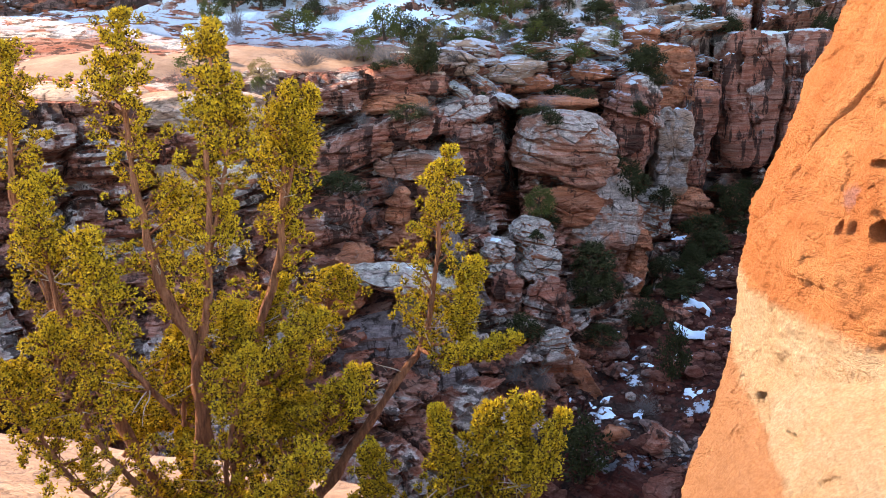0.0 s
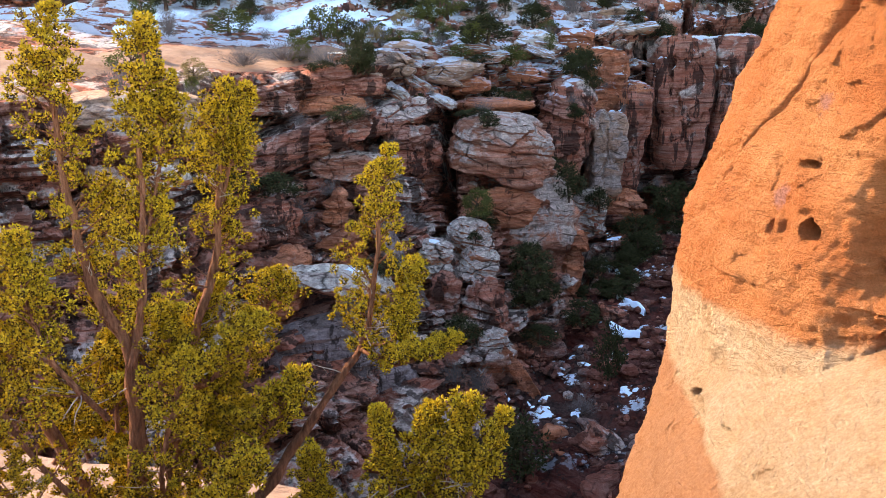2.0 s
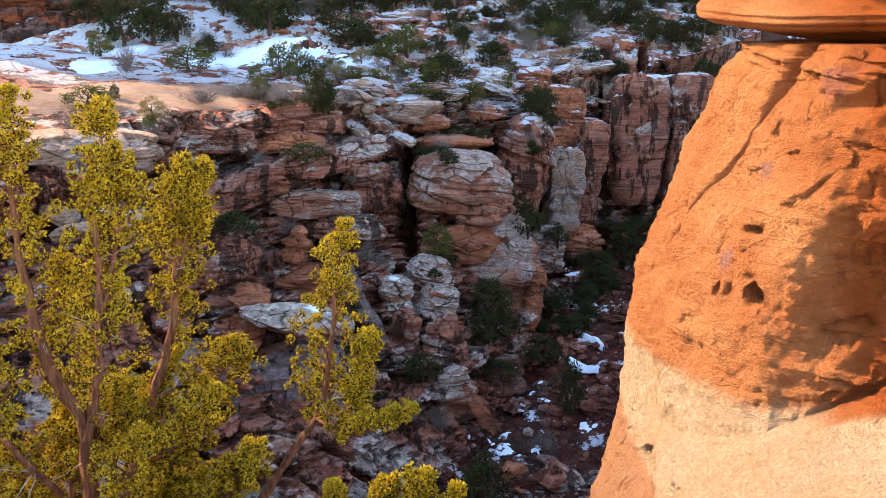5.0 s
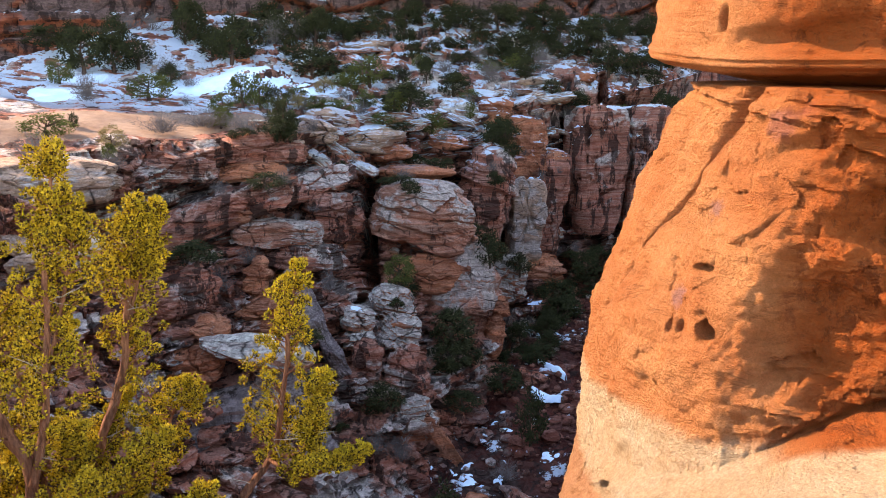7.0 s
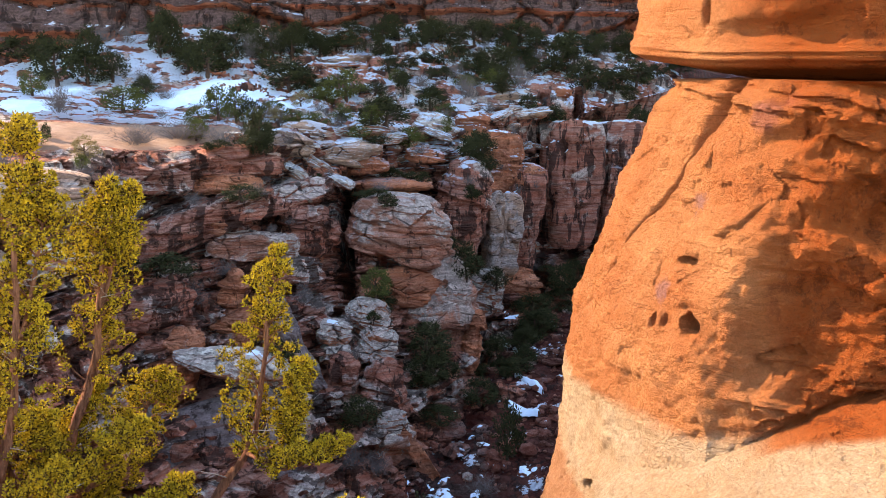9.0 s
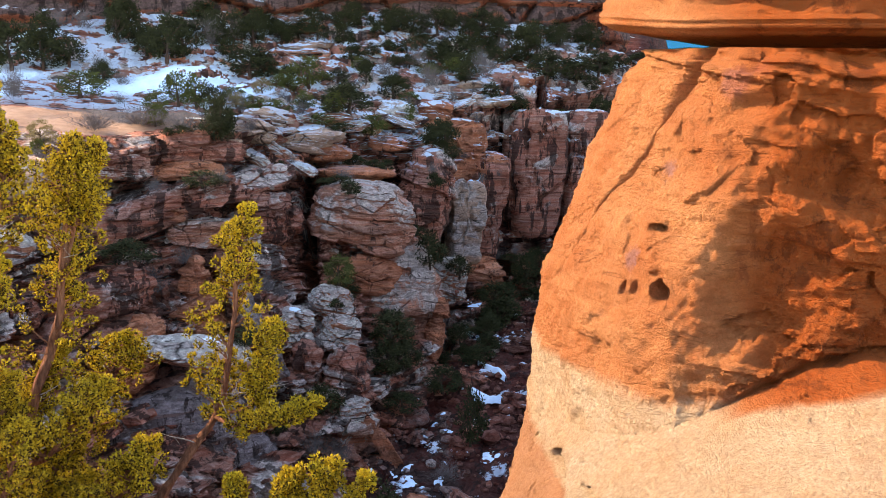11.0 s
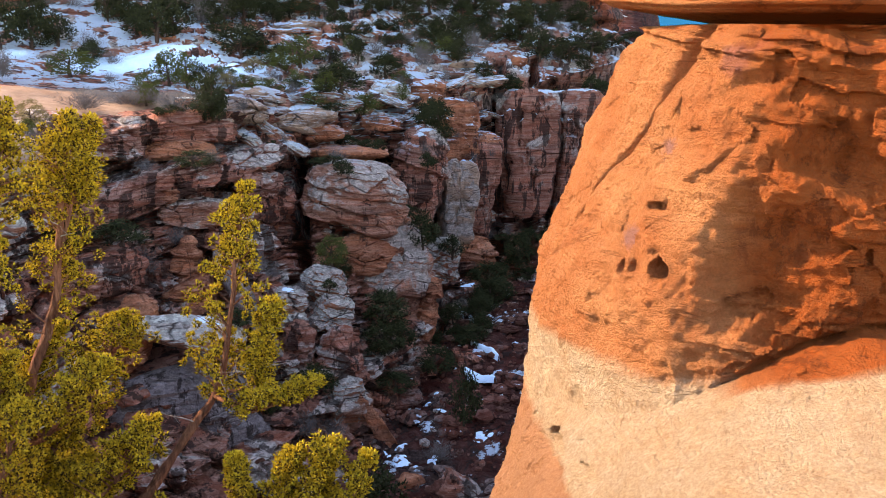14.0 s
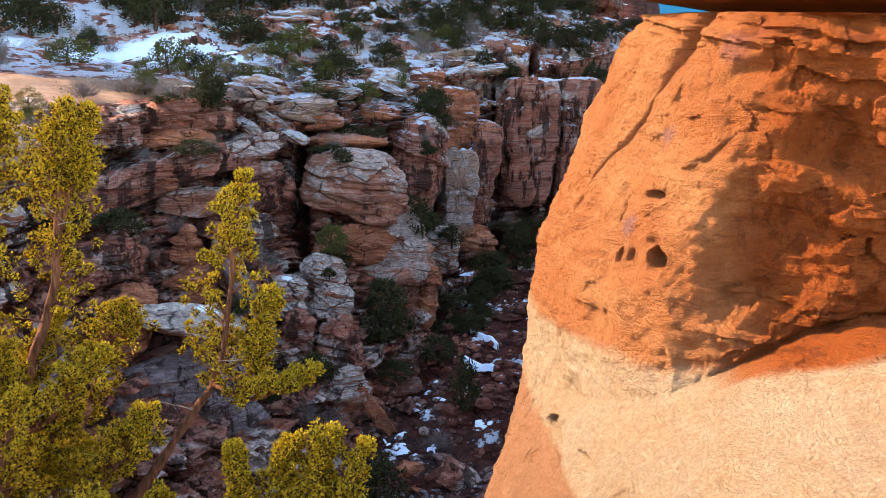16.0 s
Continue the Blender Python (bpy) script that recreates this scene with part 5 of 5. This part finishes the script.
def draped(x, y, rx, ry, turn, seed, thick, step=0.12, rag=1.1, most=64):
    """A sheet draped on what lies below it; where it is thinnest the rock comes through, so its edge is ragged."""
    n = int(np.clip(rx * 2 / step, 16, most))
    u, v = np.meshgrid(np.linspace(-1, 1, n), np.linspace(-1, 1, n), indexing="ij")
    u, v = u.ravel(), v.ravel()
    c, s = math.cos(radians(turn)), math.sin(radians(turn))
    px, py = x + c * u * rx - s * v * ry, y + s * u * rx + c * v * ry
    z = np.array([ground_at(float(i), float(j)) for i, j in zip(px, py)])
    q = np.stack([px, py, np.zeros_like(px)], 1)
    body = 0.75 - 1.5 * np.hypot(u, v) ** 1.5 + rag * layered(q, 0.35 * min(rx, ry) + 0.5, 4, seed)
    calm = z.reshape(n, n).copy()
    for _ in range(3):
        calm[1:-1, 1:-1] = (calm[:-2, 1:-1] + calm[2:, 1:-1] + calm[1:-1, :-2] + calm[1:-1, 2:]) / 4
    top = np.minimum(calm.ravel(), z + 0.12) + thick * np.clip(body, -2.5, 1.0)
    f = grid_faces(n, n)
    steep = np.ptp(z[f], axis=1) > 0.18 + 0.9 * 2 * max(rx, ry) / n
    keep = (body[f].max(1) > -0.5) & ~steep & (np.ptp(top[f], axis=1) < 0.3) & (np.abs(top[f].mean(1) - np.median(z)) < 0.5 + 0.25 * max(rx, ry))
    f = f[keep]
    used, back = np.unique(f, return_inverse=True)
    return np.stack([px, py, top], 1)[used], back.reshape(f.shape)


def snow_patch(x, y, rx, ry, turn=0.0, seed=1, thick=0.07, label="patch of old snow lying on the rock, blue of the shade in its colour"):
    v, f = draped(x, y, rx, ry, turn, seed, thick)
    return thing("snow_patch", v, f, snow_mat, label, "snow", "snow patches", "stuff")


def slickrock(x, y, rx, ry, turn, seed):
    v, f = draped(x, y, rx, ry, turn, seed, 0.45, 0.2, 0.25, 110)
    return thing("slickrock_ledge", v, f, slick_mat, "smooth pale pink slickrock ledge in the sun", "rock ledge")


slickrock(-21.0, 55.5, 11.5, 6.5, 38, 31)
slickrock(-28.0, 50.0, 8.0, 6.0, 20, 32)
slickrock(-13.5, 60.0, 6.0, 3.0, 42, 33)
bpy.context.view_layer.update()
SIGHT = bpy.context.evaluated_depsgraph_get()
snow_patch(-17.0, 73.3, 7.6, 4.2, 8, 1, 0.2)
snow_patch(-11.0, 73.5, 3.4, 1.8, 5, 2, 0.2)
snow_patch(-27.4, 64.5, 3.6, 2.0, 0, 3, 0.14)
snow_patch(-29.4, 72.1, 4.5, 2.0, 0, 4, 0.14)
snow_patch(-22.0, 70.5, 3.6, 1.6, 0, 5, 0.14)
snow_patch(-9.3, 77.5, 2.8, 1.6, 0, 6, 0.14)
snow_patch(3.6, 70.7, 1.0, 0.95, 0, 7, 0.1, "level snow cap on the square red tower")
snow_patch(-5.6, 51.4, 0.5, 0.75, 0, 8, 0.08)
snow_patch(-9.0, 44.6, 1.1, 0.9, 0, 9, 0.08, "snow patch on the pale hood of rock")
snow_patch(0.9, 46.7, 0.6, 0.5, 0, 12, 0.14)
snow_patch(6.5, 65.0, 0.9, 0.8, 0, 13, 0.14)
snow_patch(7.4, 70.0, 0.9, 0.7, 0, 14, 0.14)
snow_patch(2.6, 46.5, 0.6, 0.5, 0, 17, 0.08)


def snow_strip(a, b, wide, seed):
    """A long drift of snow along the edge of the fallen slab."""
    n, m = 34, 7
    t, u = np.linspace(0, 1, n), np.linspace(-1, 1, m)
    a, b = np.array(a, float), np.array(b, float)
    way = (b - a) / np.linalg.norm(b - a)
    side = np.array((-way[1], way[0]))
    mid = a + (b - a) * t[:, None]
    z = np.array([max(ground_at(*(q + side * k)) for k in (-0.25, 0, 0.25)) for q in mid])
    z = np.convolve(np.pad(z, 6, "edge"), np.ones(13) / 13, "valid")
    T, U = np.meshgrid(t, u, indexing="ij")
    p = a + (b - a) * T.reshape(-1, 1)
    w = wide * np.sin(np.pi * np.clip(T.ravel(), 0.02, 0.98)) ** 0.5 * (1 + 0.35 * grain(np.c_[p, 0 * p[:, :1]], 0.5, seed))
    p = p + side * (U.ravel() * w)[:, None]
    return np.c_[p, np.repeat(z, m) + 0.12 * (1 - U.ravel() ** 2) + 0.08 - 0.3 * (np.abs(U.ravel()) > 0.9)], grid_faces(n, m)


for ends in (((6.0, 59.0), (7.4, 55.2), 0.3), ((5.2, 54.6), (6.8, 52.2), 0.42)):
    thing("snow_strip", *snow_strip(*ends, 3), snow_mat, "long strip of old snow beside the fallen slab", "snow", "snow patches", "stuff")
r7 = np.random.default_rng(77)
for sx, sy in ((3.3, 51.0), (0.1, 48.5), (5.5, 47.8), (6.1, 63.2), (1.0, 47.2), (7.4, 70.2)):
    for k in range(4):
        snow_patch(sx + r7.normal() * 0.5, sy + r7.normal() * 0.9, r7.uniform(0.2, 0.5), r7.uniform(0.15, 0.4), r7.uniform(-40, 10), 20 + k, 0.1, "small remnant of snow among the stones")

# ---- plants ----
def crown(seed, clumps, tall, wide, leaf, per, low=0.15):
    """Leaves of a bushy tree of height 1: irregular clumps with gaps between."""
    r = np.random.default_rng(seed)
    c = r.normal(size=(clumps * 3, 3))
    c /= np.linalg.norm(c, axis=1, keepdims=True)
    c *= r.uniform(0.35, 1.0, (clumps * 3, 1)) ** 0.5
    keep = grain(c + seed, 0.6, seed) > -0.25
    c = c[keep][:clumps]
    top = 0.85 + 0.3 * r.uniform(size=len(c))
    at = np.stack([c[:, 0] * wide / 2, c[:, 1] * wide / 2, low + (tall - low) * (0.5 + 0.5 * c[:, 2]) * top], 1)
    at[:, :2] *= (1.12 - 0.55 * np.clip((at[:, 2] - low) / (tall - low), 0, 1) ** 1.5)[:, None]
    size = r.uniform(0.07, 0.15, len(at))
    root = np.repeat(at, per, 0)
    d = r.normal(size=root.shape)
    d /= np.linalg.norm(d, axis=1, keepdims=True)
    root = root + d * np.repeat(size, per)[:, None] * r.uniform(0.2, 1, (len(root), 1))
    way = d + (0, 0, 0.35) + r.normal(size=d.shape) * 0.4
    return sprays(root, way, r.uniform(0.5, 1.2, len(root)) * leaf, r.uniform(0.16, 0.3, len(root)) * leaf)


def stem_of(seed, tall, thick):
    r = np.random.default_rng(seed)
    bits = []
    trunk = [(0.02, 0.0, tall * 0.75), (0.03, 0.02, tall * 0.4), (-0.01, 0.0, tall * 0.15), (0, 0, -0.05)]
    v, f, _ = tube(trunk, thick * 0.3, thick, 6, seed)
    bits.append((v, f))
    for _ in range(6):
        a = r.uniform(0, 6.28)
        z = tall * r.uniform(0.2, 0.6)
        e = (0.3 * math.cos(a), 0.3 * math.sin(a), z + tall * 0.25)
        v, f, _ = tube([e, (e[0] * 0.5, e[1] * 0.5, z + 0.04), (0, 0, z)], thick * 0.12, thick * 0.4, 5, seed)
        bits.append((v, f))
    return joined(bits)


def bare_bush(seed, count):
    """Grey leafless twigs that fan out from the foot."""
    r = np.random.default_rng(seed)
    a, lean = r.uniform(0, 6.28, count), r.uniform(0.1, 1.1, count)
    way = np.stack([np.cos(a) * np.sin(lean), np.sin(a) * np.sin(lean), np.cos(lean)], 1)
    v1, f1 = sprays(r.normal(size=(count, 3)) * (0.06, 0.06, 0.0), way, r.uniform(0.5, 0.95, count), r.uniform(0.006, 0.012, count))
    k = count * 7
    root = np.repeat(way, 7, 0) * r.uniform(0.25, 0.8, (k, 1))
    v2, f2 = sprays(root, np.repeat(way, 7, 0) * 0.6 + r.normal(size=(k, 3)) * 0.5, r.uniform(0.12, 0.32, k), r.uniform(0.004, 0.009, k))
    return joined([(v1, f1), (v2, f2)])


def tree_kind(name, label, category, seed, clumps, wide, leaf, per, material, low=0.12, group=""):
    ob = holder(name, pose(0, 0, -500), label, category, group)
    part("trunk", mesh_of("trunk", *stem_of(seed, 1.0, 0.045), dark_bark), ob)
    part("crown", mesh_of("crown", *crown(seed, clumps, 1.0, wide, leaf, per, low), material, flat=True), ob)
    return ob


def bush_kind(label, seed, count, group):
    ob = holder("bare_shrub", pose(0, 0, -500), label, "shrub", group)
    tagged(part("brushwood", mesh_of("brushwood", *bare_bush(seed, count), twig_grey, flat=True), ob), kind="stuff")
    return ob


KINDS = {
    "P": [tree_kind("pinyon_tree", "dark green pinyon on the rocky slope", "tree", 300 + k, 60, 0.95, 0.085, 24, pine_leaf, 0.08, "pinyons on the slope") for k in range(4)],
    "O": [tree_kind("juniper_bush", "olive-green juniper bush among the rocks", "bush", 320 + k, 56, 1.0, 0.08, 24, bush_leaf, 0.08, "juniper bushes among the rocks") for k in range(2)],
    "G": [tree_kind("green_bush", "fresh green bush on the rock ledge", "bush", 330 + k, 52, 0.9, 0.08, 24, bush_leaf, 0.06, "green bushes on the ledges") for k in range(2)],
    "Y": [tree_kind("yellow_bush", "dry yellow-green bush by the rim", "bush", 340, 50, 1.1, 0.06, 40, dry_leaf, 0.05, "dry bushes by the rim")],
    "S": [bush_kind("leafless grey shrub among the rocks", 350 + k, 60, "leafless shrubs") for k in range(3)],
}
planted = 0


def plant(kind, x, y, tall, wide):
    global planted
    planted += 1
    src = KINDS[kind][planted % len(KINDS[kind])]
    base = 0.95 if kind != "S" else 1.3
    if kind == "P":
        tall, wide = 0.85 * tall, 1.2 * wide
    m = pose(x, y, ground_at(x, y) - 0.04, 0, 0, planted * 77.0 % 360) @ Matrix.Diagonal((wide / base, wide / base, tall, 1))
    return copy_thing(src, m)


plant("G", -28.7, 67.0, 2.0, 2.2)
plant("P", -29.3, 73.4, 4.1, 3.4)
plant("P", -27.2, 74.0, 3.4, 2.9)
plant("P", -25.6, 75.2, 2.8, 2.4)
plant("S", -24.8, 62.2, 2.4, 2.0)
plant("O", -21.8, 65.8, 1.9, 3.6)
plant("S", -23.0, 74.5, 2.1, 2.8)
plant("P", -22.5, 73.5, 1.9, 1.9)
plant("S", -20.9, 73.0, 1.4, 1.8)
plant("P", -18.2, 76.6, 4.5, 3.3)
plant("P", -20.3, 78.8, 2.0, 2.5)
plant("P", -17.2, 78.3, 2.9, 2.9)
plant("P", -14.8, 82.4, 2.3, 2.5)
plant("P", -12.4, 84.1, 2.3, 2.1)
plant("P", -11.5, 76.7, 2.8, 3.8)
plant("G", -14.9, 65.2, 2.6, 2.4)
plant("O", -13.7, 65.4, 2.4, 2.0)
plant("P", -12.5, 65.4, 1.8, 1.6)
plant("O", -6.7, 75.4, 2.5, 3.7)
plant("Y", -10.1, 72.9, 1.2, 1.6)
plant("P", -21.9, 52.5, 1.0, 0.6)
plant("S", -17.2, 53.8, 1.2, 1.9)
plant("S", -14.6, 58.1, 1.2, 3.6)
plant("G", -18.5, 48.6, 0.9, 0.9)
plant("P", -10.6, 56.9, 1.4, 1.4)
plant("P", -6.6, 70.0, 0.9, 0.8)
plant("S", -4.9, 74.6, 1.8, 2.0)
plant("O", -1.4, 66.9, 1.6, 2.6)
plant("P", -3.4, 82.4, 1.8, 2.0)
plant("P", 1.5, 83.9, 1.3, 1.8)
plant("P", 2.9, 85.4, 1.8, 2.1)
plant("P", 0.6, 89.9, 2.5, 2.7)
plant("P", -1.6, 82.4, 1.2, 1.5)
plant("P", 6.1, 84.3, 2.6, 3.6)
plant("P", 4.4, 86.9, 2.6, 3.2)
plant("P", 5.9, 92.2, 2.2, 2.8)
plant("P", 9.0, 91.6, 2.5, 3.4)
plant("P", 12.8, 94.4, 2.0, 2.6)
plant("P", 0.3, 75.8, 2.1, 2.5)
plant("P", 6.4, 77.6, 1.9, 2.1)
plant("S", 3.4, 77.1, 2.1, 2.3)
plant("S", 7.9, 79.0, 2.9, 2.4)
plant("P", 12.4, 84.0, 3.6, 3.1)
plant("P", 13.8, 80.4, 3.0, 3.0)
plant("P", 16.4, 80.8, 2.5, 3.0)
plant("P", 18.7, 82.2, 2.6, 2.6)
plant("O", 14.6, 78.9, 1.9, 2.4)
plant("P", 10.5, 76.1, 1.6, 2.1)
plant("P", 8.3, 75.3, 1.4, 1.6)
plant("P", 21.3, 85.2, 1.3, 2.1)
plant("P", 24.0, 87.3, 1.4, 2.8)
plant("S", -4.5, 73.8, 1.6, 2.0)
plant("S", 3.2, 77.9, 1.7, 1.9)
plant("S", -2.8, 73.7, 2.0, 2.0)
plant("P", -6.7, 84.9, 2.1, 2.3)
plant("P", -9.5, 86.4, 2.1, 2.4)
plant("P", 2.2, 87.5, 2.4, 2.7)
plant("P", -2.7, 88.5, 1.9, 2.1)
plant("P", -4.9, 89.2, 1.6, 2.2)
plant("P", 10.4, 88.9, 2.4, 2.4)
plant("P", 16.3, 90.0, 2.5, 2.5)
plant("P", 14.0, 91.5, 2.2, 2.5)
plant("P", 7.7, 89.4, 2.2, 2.2)
plant("P", 19.7, 91.6, 2.3, 2.6)
plant("P", 19.9, 84.8, 1.9, 2.1)
plant("S", -7.8, 79.2, 1.4, 1.9)
plant("S", -0.5, 78.1, 1.7, 2.1)
plant("S", 5.1, 74.4, 1.6, 1.8)
plant("S", 9.8, 76.8, 1.6, 1.9)
plant("S", 1.4, 73.5, 1.3, 1.6)
plant("S", -8.4, 71.4, 1.1, 1.7)
plant("Y", -11.1, 66.4, 1.0, 1.6)
plant("P", 3.3, 67.3, 2.5, 1.9)
plant("P", 3.7, 66.4, 2.5, 1.6)
plant("P", 3.9, 65.9, 2.3, 1.9)
plant("O", -3.2, 53.8, 1.9, 2.0)
plant("P", 0.1, 53.7, 2.9, 2.7)
plant("P", 1.1, 53.8, 1.9, 1.7)
plant("P", -13.7, 47.0, 1.5, 2.7)
plant("P", -16.7, 47.3, 1.5, 2.2)
plant("S", -20.7, 44.6, 1.8, 2.5)
plant("S", -18.2, 48.1, 1.3, 1.9)
plant("S", -11.5, 50.4, 1.3, 1.4)
plant("S", -11.3, 47.1, 1.5, 1.8)
plant("P", 4.6, 48.7, 3.6, 1.6)
plant("P", 3.3, 54.8, 2.0, 2.1)
plant("P", 8.0, 64.8, 2.5, 2.5)
plant("P", 10.7, 69.6, 2.7, 2.2)
plant("P", 0.0, 52.9, 2.4, 2.4)
plant("S", -4.1, 46.4, 1.8, 2.5)
plant("S", 3.0, 46.2, 1.4, 2.2)
plant("P", 5.1, 65.2, 1.9, 1.9)
plant("S", -9.8, 51.6, 1.0, 1.9)
plant("S", -13.1, 50.7, 1.0, 1.3)
plant("P", 6.7, 60.4, 1.8, 1.9)
plant("P", -0.3, 41.3, 3.8, 2.6)
plant("S", -2.8, 46.7, 1.6, 1.9)
plant("S", -7.3, 51.8, 1.6, 1.6)
plant("P", 2.7, 69.6, 1.3, 1.3)
plant("O", -22.6, 50.5, 1.4, 2.8)
plant("Y", -18.6, 49.4, 1.2, 1.7)
plant("S", -17.3, 54.1, 1.6, 3.2)
plant("S", -15.5, 57.4, 1.6, 4.6)
plant("P", -10.6, 55.2, 1.9, 1.9)
plant("S", -24.9, 62.0, 2.5, 1.7)
plant("P", -10.3, 55.8, 3.0, 1.8)
plant("P", -3.1, 65.4, 2.4, 3.6)
plant("O", -4.0, 64.8, 1.6, 2.0)
plant("P", -3.1, 55.6, 2.1, 1.9)
plant("P", 2.6, 58.8, 2.8, 1.8)
plant("P", 2.6, 63.0, 2.6, 1.7)
plant("S", -12.4, 55.1, 1.8, 3.5)
plant("S", -13.0, 48.7, 1.8, 1.9)
plant("P", -10.6, 51.4, 1.1, 2.0)
plant("P", 0.7, 51.6, 1.4, 1.9)
plant("P", -3.8, 48.2, 2.0, 2.0)


# thick growth in the gully, along the cliff's foot and on the ledges
r9 = np.random.default_rng(99)
for _ in range(16):
    gl = r9.uniform(40, 63)
    gs = foot(gl)[0] + r9.uniform(-1.5, 2.5)
    plant("P", ALONG[0] * gl + ACROSS[0] * gs, ALONG[1] * gl + ACROSS[1] * gs, r9.uniform(0.9, 2.2), r9.uniform(1.0, 2.4))
for _ in range(80):
    px = r9.uniform(-14, 24)
    py = r9.uniform(77, 92)
    if px < 0.26 * py:
        plant("P" if r9.uniform() < 0.75 else "S", px, py, r9.uniform(0.9, 2.3), r9.uniform(1.0, 2.3))
for _ in range(22):
    px = r9.uniform(-34, -10)
    plant("P" if r9.uniform() < 0.7 else "S", px, np.interp(px, [-40, -12, 0], [80, 89.5, 94]) - r9.uniform(1.5, 7.0), r9.uniform(1.6, 3.6), r9.uniform(1.8, 3.4))
for _ in range(26):
    gl = r9.uniform(30, 62)
    gs = rim(gl) - r9.uniform(-1.0, 12.0)
    plant("S" if r9.uniform() < 0.6 else "O", ALONG[0] * gl + ACROSS[0] * gs, ALONG[1] * gl + ACROSS[1] * gs, r9.uniform(0.7, 1.5), r9.uniform(1.0, 2.4))
for _ in range(44):
    gl = r9.uniform(26, 60)
    gs = foot(gl)[0] + (rim(gl) - foot(gl)[0]) * r9.uniform(0.3, 1.1)
    plant("S" if r9.uniform() < 0.45 else "P", ALONG[0] * gl + ACROSS[0] * gs, ALONG[1] * gl + ACROSS[1] * gs, r9.uniform(0.5, 1.2), r9.uniform(0.7, 1.7))

for kinds in KINDS.values():
    for src in kinds:
        for ob in (*src.children_recursive, src):
            bpy.data.objects.remove(ob)
